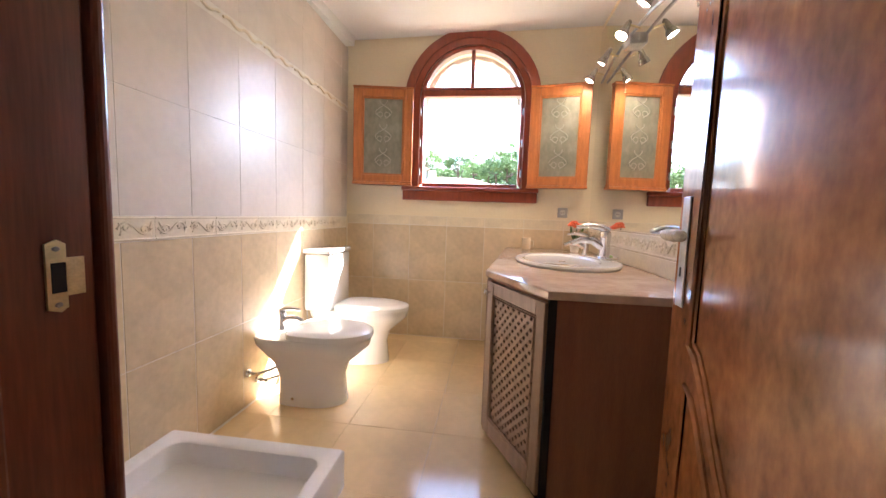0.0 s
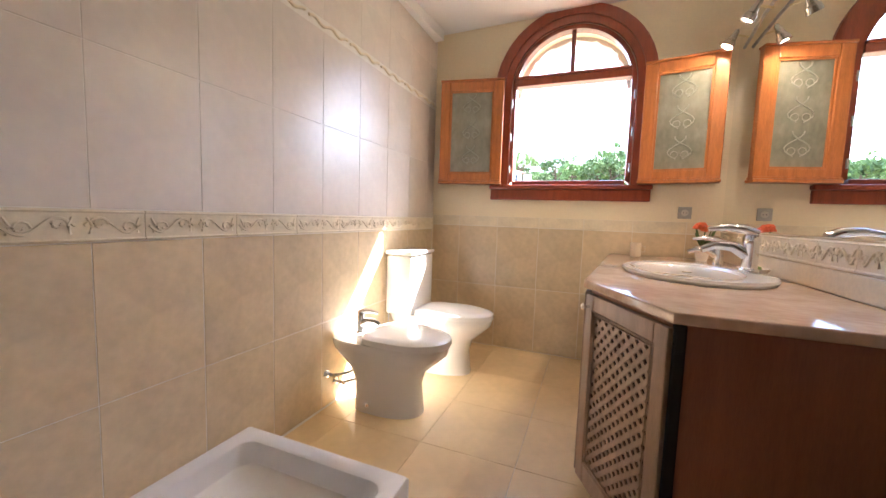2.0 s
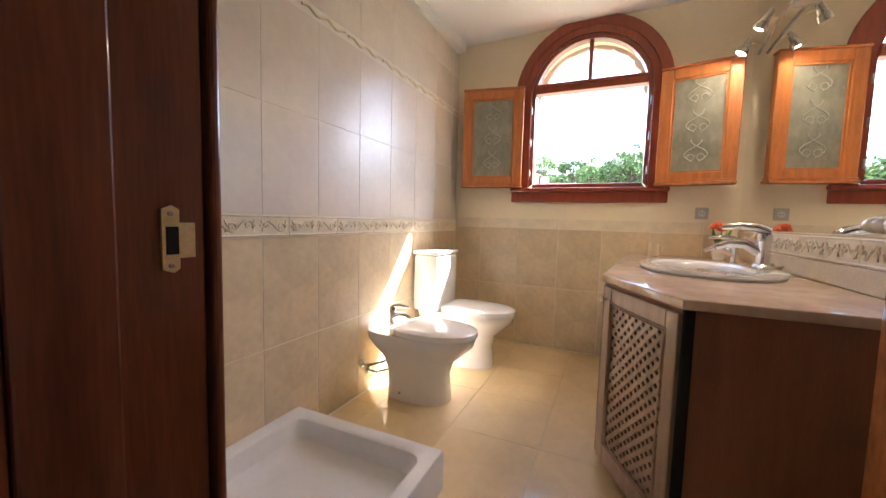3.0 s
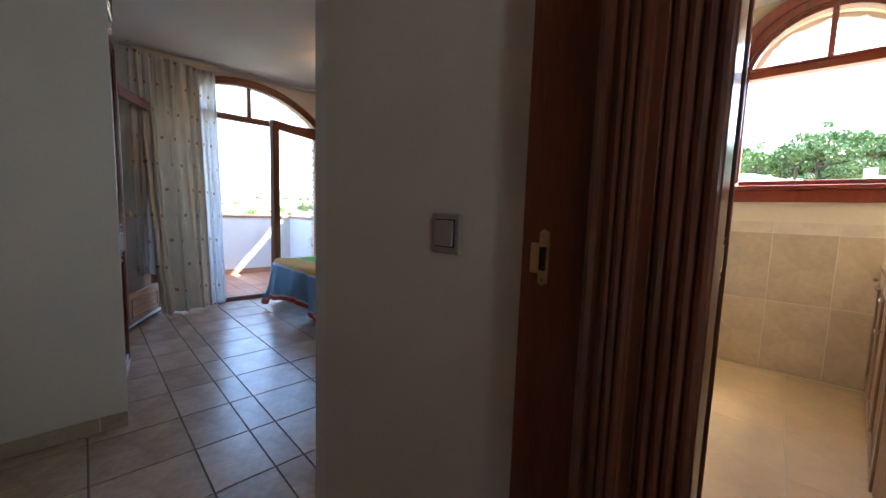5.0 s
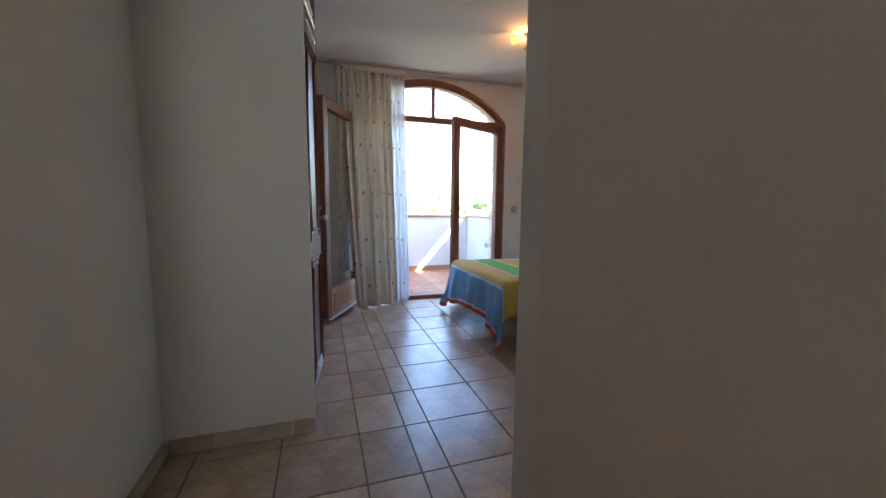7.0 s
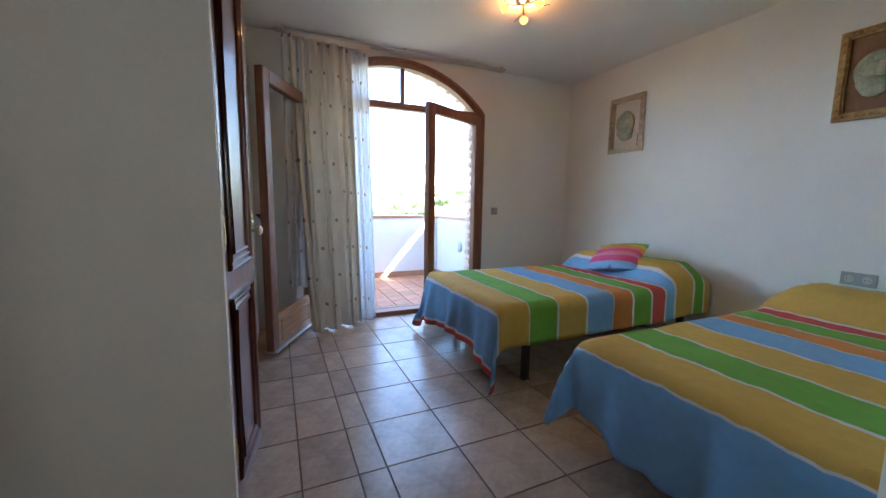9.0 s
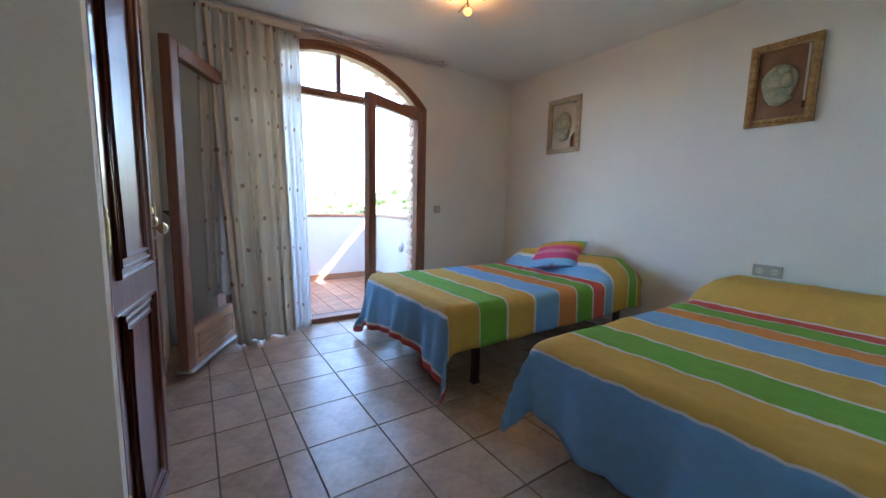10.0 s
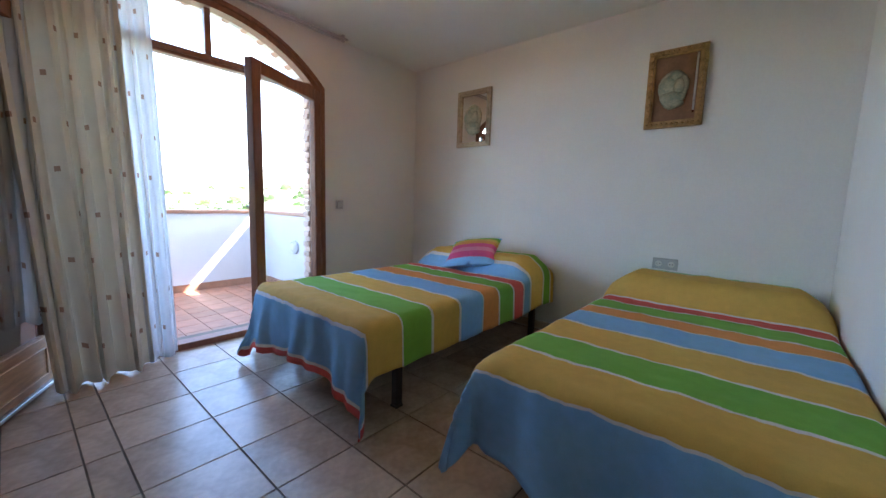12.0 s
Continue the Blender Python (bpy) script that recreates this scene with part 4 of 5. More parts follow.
picture(-5.845, 1.965, 0.40, 0.55, GILT_PALE, "small silvered frame with a moulded relief on mirror glass", True)
picture(-4.107, 1.965, 0.356, 0.53, GILT, "gilt frame with an oval moulded relief on dark wood", False)


def wall_plate(name, label, category, at, rz, gangs, socket, mat):
    """Square plate standing off the wall; local -y faces the room."""
    p = thing(name, label, category, at, rz)
    w = 0.081 * gangs
    part("plate", B(-w / 2, -0.010, -0.0405, w / 2, 0, 0.0405, bevel=0.004), mat, p)
    for g in range(gangs):
        c = -w / 2 + 0.0405 + 0.081 * g
        if socket:
            part("insert", lathe(bmesh.new(), [(0.022, -0.0102), (0.021, -0.0125), (0.018, -0.0125), (0.017, -0.011)], (c, 0, 0), 20, "y"), PLASTIC, p)
            for dx in (-0.009, 0.009):
                part("pin_hole", lathe(bmesh.new(), [(0.003, -0.0128), (0.0028, -0.0132)], (c + dx, 0, 0), 8, "y"), DARK, p)
        else:
            part("rocker", B(c - 0.026, -0.0155, -0.026, c + 0.026, -0.0102, 0.026, bevel=0.003), mat, p)
            part("rocker_gap", B(c - 0.028, -0.0108, -0.028, c + 0.028, -0.0101, 0.028), DARK, p)
    return p


wall_plate("light_switch", "grey plastic light switch on the corridor wall", "light switch", (-2.458, 0.43, 1.06), 0, 1, False, GREY_PLASTIC)
wall_plate("light_switch", "grey plastic light switch beside the balcony door", "light switch", (-6.68, 2.41, 1.07), 90, 1, False, GREY_PLASTIC)
wall_plate("wall_socket", "grey double wall socket above the bed", "wall socket", (-4.06, 3.43, 0.725), 0, 2, True, GREY_PLASTIC)


# ---- ceiling lamp ----
def ceiling_lamp():
    l = thing("ceiling_lamp", "twig-armed ceiling lamp with glowing amber glass shades", "ceiling lamp", (-5.40, 1.80, 2.573))
    l.scale = (0.9, 0.9, 0.62)
    glow = new("ceiling_lamp_light", bpy.data.lights.new("ceiling_lamp_light", "POINT"))
    glow.data.energy, glow.data.shadow_soft_size, glow.data.color = 0.35, 0.03, (1.0, 0.42, 0.12)
    glow.location = (-5.40, 1.80, 2.49)
    part("rose", lathe(bmesh.new(), [(0.055, 0.0), (0.055, -0.012), (0.03, -0.03), (0.008, -0.035)]), STEEL, l, "", True)
    for k in range(3):
        a = radians(20 + 120 * k)
        c, s = math.cos(a), math.sin(a)
        bm = bmesh.new()
        tube(bm, [(0, 0, -0.03), (0.06 * c, 0.06 * s, -0.055), (0.12 * c, 0.12 * s, -0.05), (0.15 * c, 0.15 * s, -0.075)], 0.006, 7)
        tube(bm, [(0.09 * c, 0.09 * s, -0.052), (0.15 * c - 0.06 * s, 0.15 * s + 0.06 * c, -0.09), (0.19 * c - 0.08 * s, 0.19 * s + 0.08 * c, -0.085)], 0.004, 6)
        arm = part("arm", bm, BLACK_METAL, l, "", True)
        sh = part("shade", lathe(bmesh.new(), [(0.012, -0.07), (0.030, -0.085), (0.036, -0.11), (0.026, -0.135), (0.014, -0.15), (0.003, -0.155)], (0.15 * c, 0.15 * s, 0), 14), AMBER, l, "amber glass shade", True)
        part("cap", lathe(bmesh.new(), [(0.015, -0.062), (0.017, -0.075), (0.010, -0.08)], (0.15 * c, 0.15 * s, 0), 10), STEEL, sh)


ceiling_lamp()


# ---- bathroom fittings ----
def vanity():
    out = [(-1.625, 3.545), (-1.770, 2.10), (-1.553, 1.665), (-0.975, 1.665), (-0.975, 3.545)]
    v = bath(thing("vanity_cabinet", "brown bathroom cabinet with lattice corner door", "cabinet"))
    part("body", prism(bmesh.new(), out, 0.03, 0.81), CAB_SIDE, v)
    part("plinth", prism(bmesh.new(), [(-1.60, 3.54), (-1.74, 2.11), (-1.565, 1.70), (-0.975, 1.70), (-0.975, 3.55)], 0.0, 0.03), DARK, v)
    ex, ey = -1.553 + 1.770, 1.665 - 2.10
    width = math.hypot(ex, ey)
    d = part("corner_door", bmesh.new(), CAB_WOOD, v)
    d.matrix_basis = pose(-1.770, 2.10, 0.0, 0, 0, math.degrees(math.atan2(ey, ex)))

    def lattice_door(door, w, z0, z1, pitch):
        st = 0.065
        for nm, q in (("stile", (0.006, z0, st, z1)), ("stile", (w - st, z0, w - 0.006, z1)), ("rail", (st + 0.001, z1 - st, w - st - 0.001, z1)), ("rail", (st + 0.001, z0, w - st - 0.001, z0 + st + 0.02))):
            part(nm, B(q[0], -0.024, q[1], q[2], -0.003, q[3], bevel=0.004), CAB_WOOD, door)
        # black sheet puts the cabinet's inner shade behind the lattice; the body is solid
        part("lattice_shade", B(st, -0.006, z0 + st, w - st, -0.003, z1 - st), DARK, door, "black sheet standing in for the shade inside the cabinet")
        a, b, lo, hi = st - 0.004, w - st + 0.004, z0 + st + 0.014, z1 - st + 0.004
        bm = bmesh.new()
        span, tall = b - a, hi - lo
        for sgn, y in ((1, -0.0125), (-1, -0.0122)):
            k = -tall
            while k < span:
                s0, s1 = max(0.0, k), min(span, k + tall)
                if s1 - s0 > 0.015:
                    p0, p1 = (a + s0, lo + (s0 - k)), (a + s1, lo + (s1 - k))
                    if sgn < 0:
                        p0, p1 = (a + b - p0[0], p0[1]), (a + b - p1[0], p1[1])
                    dx, dz = (p1[0] - p0[0]), (p1[1] - p0[1])
                    ln = math.hypot(dx, dz)
                    ox, oz = -dz / ln * 0.0085, dx / ln * 0.0085
                    prism(bm, [(p0[0] + ox, p0[1] + oz), (p0[0] - ox, p0[1] - oz), (p1[0] - ox, p1[1] - oz), (p1[0] + ox, p1[1] + oz)], y - 0.0025, y + 0.0025, "y")
                k += pitch
        part("lattice", bm, CAB_WOOD, door, "crossed lattice slats")
        bm = bmesh.new()
        for off, r in ((0.0, 0.006), (-0.012, 0.004)):
            tube(bm, [(a - off, -0.022, lo - off), (b + off, -0.022, lo - off), (b + off, -0.022, hi + off), (a - off, -0.022, hi + off), (a - off, -0.022, lo - off)], r, 6)
        part("panel_moulding", bm, CAB_WOOD, door)

    lattice_door(d, width, 0.045, 0.795, 0.046)
    k = part("knob", lathe(bmesh.new(), [(0.006, -0.022), (0.006, -0.036), (0.014, -0.042), (0.015, -0.05), (0.009, -0.056), (0.002, -0.057)], (0.036, 0, 0.745), 14, "y"), CHROME, d, "round metal knob", True)
    for i in range(3):
        f = (i + 1) / 3
        seg = math.hypot(0.145, 1.445) / 3
        d = part("front_door", bmesh.new(), CAB_WOOD, v)
        d.matrix_basis = pose(-1.770 + 0.145 * f, 2.10 + 1.445 * f, 0, 0, 0, -90 - math.degrees(math.atan2(0.145, 1.445)))
        lattice_door(d, seg, 0.045, 0.795, 0.046)
        for z in ((0.745, 0.60) if i == 0 else (0.745,)):
            part("knob", lathe(bmesh.new(), [(0.006, -0.022), (0.006, -0.036), (0.014, -0.042), (0.015, -0.05), (0.009, -0.056), (0.002, -0.057)], (0.04, 0, z), 14, "y"), CHROME, d, "round metal knob", True)
    part("corner_post", B(-1.564, 1.650, 0.03, -1.534, 1.682, 0.81, bevel=0.006), DARK, v, "dark corner post")
    top = [(-1.655, 3.545), (-1.80, 2.09), (-1.572, 1.635), (-0.973, 1.635), (-0.973, 3.545)]
    bm = prism(bmesh.new(), top, 0.812, 0.845)
    bmesh.ops.bevel(bm, geom=[e for e in bm.edges if abs(e.verts[0].co.z - e.verts[1].co.z) < 0.001], offset=0.007, segments=3, profile=0.5, affect="EDGES")
    ct = part("countertop", bm, MARBLE, None, "", True)
    bath(ct)
    tagged(ct, "polished pink and cream marble vanity top with cut corner", "countertop")


vanity()


def relief_frieze(parent, n, origin, step, axis, w, h, mat):
    """Border tiles with raised scrolls, side by side."""
    me = None
    for i in range(n):
        if me is None:
            bm = B(-w / 2, -0.009, -h / 2, w / 2, 0, h / 2)
            for zz in (-h / 2 + 0.006, h / 2 - 0.006):
                tube(bm, [(-w / 2, -0.009, zz), (w / 2, -0.009, zz)], 0.005, 6)
            for c in (-w / 4, w / 4):
                sg = 1 if c > 0 else -1
                tube(bm, [(c - w * 0.22 + w * 0.44 * q / 14, -0.010, sg * h * 0.24 * math.sin(q / 14 * 6.28)) for q in range(15)], 0.0048, 5)
                for e in (-1, 1):
                    tube(bm, [(c + e * w * 0.11 + (0.020 - 0.0016 * q) * math.cos(q * 0.75 * e), -0.010, e * sg * -h * 0.06 + (0.020 - 0.0016 * q) * math.sin(q * 0.75)) for q in range(10)], 0.004, 5)
                    tube(bm, [(c + e * w * 0.19, -0.010, -h * 0.25), (c + e * w * 0.17, -0.013, 0), (c + e * w * 0.20, -0.010, h * 0.25)], 0.0038, 5)
            ob = part("border_tile", bm, mat, parent, "", True)
            me = ob.data
        else:
            ob = new("border_tile", me)
            ob.parent = parent
        x, y, z = (origin[a] + step[a] * i for a in range(3))
        ob.matrix_basis = pose(x, y, z, 0, 0, {"x": 0, "left": 90, "right": -90}[axis])


def mirror():
    m = bath(thing("wall_mirror", "large frameless wall mirror above the vanity top", "mirror"))
    part("glass", B(-0.979, 1.66, 1.045, -0.972, 3.548, 2.60), MIRROR, m)
    for y in (1.9, 3.3):
        part("clip", B(-0.984, y, 1.04, -0.971, y + 0.02, 1.055), CHROME, m)
    s = bath(thing("splashback", "cream relief tile splashback along the vanity top", "splashback"))
    part("bed", B(-0.975, 1.66, 0.847, -0.972, 3.55, 1.04), WALL_TILE_LOW, s)
    relief_frieze(s, 8, (-0.9755, 1.78, 0.985), (0, 0.235, 0), "right", 0.232, 0.10, FRIEZE)
    part("lower_strip", B(-0.984, 1.66, 0.848, -0.9755, 3.55, 0.93, bevel=0.003), FRIEZE, s)


mirror()


def basin():
    b = bath(thing("washbasin", "white oval ceramic washbasin set into the marble top", "washbasin"))
    cx, cy = -1.34, 2.56
    rings = [oval(cx, cy, 0.8455, 0.29, 0.40), oval(cx, cy, 0.858, 0.297, 0.407), oval(cx, cy, 0.868, 0.291, 0.401), oval(cx, cy, 0.870, 0.277, 0.387),
             oval(cx - 0.03, cy, 0.866, 0.215, 0.32), oval(cx - 0.03, cy, 0.855, 0.206, 0.308), oval(cx - 0.025, cy, 0.8505, 0.16, 0.24), oval(cx - 0.02, cy, 0.849, 0.03, 0.03)]
    part("bowl", loft(bmesh.new(), rings), CERAMIC, b, "", True)
    part("plug", lathe(bmesh.new(), [(0.022, 0.850), (0.020, 0.853), (0.002, 0.854)], (cx - 0.02, cy, 0), 16), CHROME, b)


basin()


def mixer_tap(at, rz, s, label):
    t = bath(thing("mixer_tap", label, "tap", at, rz, "mixer taps"))
    part("body", lathe(bmesh.new(), [(0.027 * s, 0), (0.027 * s, 0.008 * s), (0.022 * s, 0.014 * s), (0.021 * s, 0.09 * s), (0.024 * s, 0.10 * s), (0.022 * s, 0.118 * s), (0.008 * s, 0.126 * s)]), CHROME, t, "", True)
    bm = bmesh.new()
    tube(bm, [(0.0, 0, 0.05 * s), (-0.05 * s, 0, 0.082 * s), (-0.10 * s, 0, 0.082 * s), (-0.135 * s, 0, 0.066 * s)], 0.012, 12, [0.019 * s, 0.017 * s, 0.014 * s, 0.012 * s])
    part("spout", bm, CHROME, t, "", True)
    bm = bmesh.new()
    tube(bm, [(0.012 * s, 0, 0.122 * s), (-0.02 * s, 0, 0.138 * s), (-0.07 * s, 0, 0.143 * s), (-0.12 * s, 0, 0.135 * s)], 0.01, 10, [0.016 * s, 0.016 * s, 0.012 * s, 0.008 * s])
    part("lever", bm, CHROME, t, "", True)
    return t


mixer_tap((-1.115, 2.60, 0.868), 0, 1.4, "chrome single-lever mixer tap on the washbasin")
mixer_tap((-1.115, 3.05, 0.845), 0, 1.1, "chrome mixer tap standing behind the washbasin")


def small_bath_things():
    f = bath(thing("flower_pot", "small pot of orange cloth flowers on the vanity top", "flower pot", (-1.13, 3.33, 0.845)))
    f.scale = (1.3, 1.3, 1.5)
    part("pot", lathe(bmesh.new(), [(0.022, 0), (0.030, 0.03), (0.034, 0.06), (0.030, 0.062), (0.026, 0.05)]), CERAMIC, f, "", True)
    rnd = random.Random(11)
    bm = bmesh.new()
    for i in range(14):
        a, r = rnd.uniform(0, 6.28), rnd.uniform(0.01, 0.05)
        tube(bm, [(0, 0, 0.05), (r * math.cos(a) * 0.6, r * math.sin(a) * 0.6, 0.09), (r * math.cos(a), r * math.sin(a), 0.12 + rnd.uniform(-0.02, 0.02))], 0.003, 4, [0.002, 0.006, 0.002])
    part("leaves", bm, FLOWER_LEAF, f)
    for i in range(6):
        a, r = i * 1.05, 0.028 if i else 0
        c = (r * math.cos(a), r * math.sin(a), 0.135 + rnd.uniform(-0.01, 0.02))
        bm = bmesh.new()
        for k in range(7):
            q = k * 0.9
            tube(bm, [c, (c[0] + 0.012 * math.cos(q), c[1] + 0.012 * math.sin(q), c[2] + 0.008), (c[0] + 0.02 * math.cos(q), c[1] + 0.02 * math.sin(q), c[2] + 0.002)], 0.005, 5, [0.003, 0.008, 0.003])
        part("flower", bm, FLOWER_RED, f, "", True)
    g = bath(thing("tooth_mug", "cream ceramic tooth mug on the vanity top", "mug", (-1.50, 3.40, 0.845)))
    part("cup", lathe(bmesh.new(), [(0.030, 0), (0.036, 0.01), (0.034, 0.05), (0.037, 0.095), (0.033, 0.095), (0.030, 0.02), (0.001, 0.015)]), PORCELAIN, g, "", True)
    bm = bmesh.new()
    tube(bm, [(0.034, 0, 0.075), (0.058, 0, 0.07), (0.058, 0, 0.035), (0.035, 0, 0.03)], 0.005, 6)
    part("handle", bm, PORCELAIN, g, "", True)
    s = bath(thing("soap_dish", "shallow glazed soap dish with green soap beside the tap", "soap dish", (-1.06, 2.72, 0.847)))
    part("dish", lathe(bmesh.new(), [(0.035, 0), (0.055, 0.012), (0.066, 0.03), (0.062, 0.03), (0.05, 0.016), (0.001, 0.012)]), PORCELAIN, s, "", True)
    part("soap", B(-0.03, -0.02, 0.016, 0.03, 0.02, 0.042, bevel=0.009), SOAP_GREEN, s, "green soap bar", True)
    bath(wall_plate("wall_socket", "grey wall socket above the vanity top", "wall socket", (-1.20, 3.552, 1.155), 0, 1, True, GREY_PLASTIC))


small_bath_things()


def spotlight_rail():
    r = bath(thing("spotlight_bar", "brass and chrome bar of tilted halogen spotlights on the mirror", "spotlight", (-1.0, 2.75, 2.17)))
    bm = bmesh.new()
    tube(bm, [(0, -0.62, -0.02), (-0.015, -0.3, 0.02), (-0.02, 0, 0.025), (-0.015, 0.3, 0.02), (0, 0.62, -0.02)], 0.009, 8)
    part("bar", bm, STEEL, r, "", True)
    part("mount", B(-0.03, -0.06, -0.03, 0.028, 0.06, 0.035, bevel=0.008), STEEL, r)
    for y, tilt in ((-0.5, 0.1), (-0.17, -0.1), (0.2, 0.12), (0.52, 0.0)):
        bm = bmesh.new()
        tube(bm, [(-0.01, y, 0.0), (-0.07, y, 0.02), (-0.085, y, 0.01)], 0.006, 7)
        part("arm", bm, BRASS, r, "", True)
        h = part("spot_head", lathe(bmesh.new(), [(0.004, 0.065), (0.013, 0.055), (0.019, 0.02), (0.022, -0.005), (0.030, -0.012), (0.034, -0.045), (0.031, -0.045), (0.026, -0.03)], (0, 0, 0), 16), LENS_CLEAR, r, "", True)
        h.matrix_basis = pose(-0.095, y, -0.005, math.degrees(tilt) * 2, 28, 0)
        part("bulb", lathe(bmesh.new(), [(0.026, -0.028), (0.027, -0.036), (0.012, -0.042), (0.001, -0.043)], (0, 0, 0), 14), BULB, h, "glowing halogen bulb")


spotlight_rail()


def sanitary(name, label, category, cy, front, back, has_tank):
    """Floor-standing pan facing +x with its rear at the tiled wall."""
    t = bath(thing(name, label, category, (-3.093, cy, 0)))
    L = front - back
    rings = []
    for z, x0, x1, hw in ((0, 0.13, L - 0.14, 0.125), (0.02, 0.13, L - 0.14, 0.122), (0.16, 0.13, L - 0.155, 0.118), (0.24, 0.10, L - 0.13, 0.13), (0.30, 0.05, L - 0.06, 0.160), (0.345, 0.01, L - 0.012, 0.178), (0.385, 0.0, L, 0.182), (0.395, 0.005, L - 0.006, 0.178)):
        ring = []
        for i in range(32):
            a = 2 * math.pi * i / 32
            c, s = math.cos(a), math.sin(a)
            e = 2.0 if c > 0 else 4.5
            mx = x0 + (x1 - x0) * 0.45
            rx = (x1 - mx) if c > 0 else (mx - x0)
            ring.append((mx + rx * math.copysign(abs(c) ** (2 / e), c), hw * math.copysign(abs(s) ** (2 / (e if c < 0 else 2.2)), s), z))
        rings.append(ring)
    part("pan", loft(bmesh.new(), rings), CERAMIC, t, "", True)
    s0 = 0.20
    rings = []
    for z, k in ((0.398, 0.0), (0.40, 0.006), (0.428, 0.004), (0.438, -0.012), (0.444, -0.05)):
        ring = []
        for i in range(32):
            a = 2 * math.pi * i / 32
            c, s = math.cos(a), math.sin(a)
            e = 2.0 if c > 0 else 4.5
            mx = s0 + (L - s0) * 0.45
            rx = ((L - mx) if c > 0 else (mx - s0)) + k
            ring.append((mx + rx * math.copysign(abs(c) ** (2 / e), c), (0.183 + k) * math.copysign(abs(s) ** (2 / (e if c < 0 else 2.2)), s), z))
        rings.append(ring)
    lid = part("lid", loft(bmesh.new(), rings), CERAMIC, t, "", True)
    for y in (-0.07, 0.07):
        part("hinge", lathe(bmesh.new(), [(0.011, -0.02), (0.011, 0.02)], (s0 - 0.01, y, 0.412), 10, "y"), CERAMIC if has_tank else CHROME, lid)
    for y in (-0.127, 0.127):
        part("fixing_cap", lathe(bmesh.new(), [(0.009, -0.002), (0.008, 0.003)], (0.24, y * 0.97, 0.045), 10, "y"), CHROME, t)
    return t


wc = sanitary("toilet", "white ceramic toilet with closed lid and low cistern", "toilet", 2.93, -2.37, -3.093, True)
tank = part("cistern", B(0.006, -0.185, 0.39, 0.20, 0.185, 0.80, bevel=0.02), CERAMIC, wc, "", True)
part("cistern_lid", B(0.002, -0.192, 0.802, 0.208, 0.192, 0.832, bevel=0.010), CERAMIC, tank, "", True)
part("flush_button", lathe(bmesh.new(), [(0.022, 0.832), (0.020, 0.838), (0.004, 0.839)], (0.10, 0, 0), 16), CHROME, tank)
bm = bmesh.new()
tube(bm, [(0.02, -0.16, 0.39), (0.02, -0.16, 0.28), (0.0, -0.17, 0.22)], 0.006, 7)
part("supply_hose", bm, STEEL, wc)
bidet = sanitary("bidet", "white ceramic bidet with closed lid and chrome tap", "bidet", 2.30, -2.44, -3.093, False)
tap = mixer_tap((-2.985, 2.30, 0.395), 180, 0.95, "chrome mixer tap on the bidet")
v = bath(thing("water_valves", "chrome water valves and hoses on the tiled wall", "water valve"))
for y, z in ((2.14, 0.19), (2.22, 0.12)):
    part("rosette", lathe(bmesh.new(), [(0.024, -3.092), (0.020, -3.084), (0.010, -3.08)], (0, y, z), 14, "x"), CHROME, v)
    bm = bmesh.new()
    tube(bm, [(-3.09, y, z), (-3.04, y, z), (-2.985, y + 0.05, z + 0.01), (-2.965, y + 0.06, z + 0.02)], 0.008, 8)
    part("hose", bm, STEEL, v, "", True)
    part("valve_knob", lathe(bmesh.new(), [(0.010, -0.012), (0.013, 0), (0.010, 0.012)], (-3.035, y, z), 10, "y"), CHROME, v)


def shower_tray():
    x0, x1, y0, y1, h = -3.092, -2.325, 0.60, 1.645, 0.155
    t = bath(thing("shower_tray", "white enamel shower tray with low raised rim", "shower tray"))

    def rr(k, z, r):
        out = []
        for cx, cy, a0 in ((x1 - k - r, y1 - k - r, 0), (x0 + k + r, y1 - k - r, 90), (x0 + k + r, y0 + k + r, 180), (x1 - k - r, y0 + k + r, 270)):
            out += [(cx + r * math.cos(radians(a0 + 15 * i)), cy + r * math.sin(radians(a0 + 15 * i)), z) for i in range(7)]
        return out
    rings = [rr(0, 0, 0.012), rr(0, h - 0.008, 0.012), rr(0.006, h, 0.012), rr(0.055, h, 0.04), rr(0.066, h - 0.008, 0.05), rr(0.085, 0.075, 0.07), rr(0.13, 0.055, 0.09)]
    part("basin", loft(bmesh.new(), rings), ACRYLIC, t, "", True)
    part("drain", lathe(bmesh.new(), [(0.045, 0.0555), (0.043, 0.060), (0.02, 0.061), (0.001, 0.061)], (-2.72, 1.10, 0), 18), CHROME, t)


shower_tray()
lamp = bath(thing("ceiling_spot", "round white ceiling fitting in the bathroom", "ceiling light", (-2.45, 2.35, 2.612)))
part("ring", lathe(bmesh.new(), [(0.055, 0.004), (0.058, -0.006), (0.046, -0.012), (0.04, -0.006)]), PLASTIC, lamp, "", True)
part("lens", lathe(bmesh.new(), [(0.038, -0.003), (0.03, -0.008), (0.001, -0.009)]), GREY_PLASTIC, lamp)

# ---- terrace ----
terrace = structure("terrace_floor", B(-8.9, -2.5, -0.35, -6.962, 2.75, -0.048), COPING, "red terracotta terrace paving", "floor")
structure("terrace_front_wall", B(-9.0, -2.5, -4.3, -8.84, 2.75, -0.05), WHITE_RENDER, "white rendered wall under the terrace")
par = thing("parapet_west", "white rendered terrace parapet with terracotta coping", "parapet", kind="structure")
part("wall", B(-8.9, -2.5, -0.048, -8.75, 2.75, 0.90), WHITE_RENDER, par)
part("coping", B(-8.93, -2.5, 0.902, -8.72, 2.75, 0.945, bevel=0.008), COPING, par)
part("skirting", B(-8.749, -2.5, -0.046, -8.735, 2.598, 0.045, bevel=0.003), COPING, par)
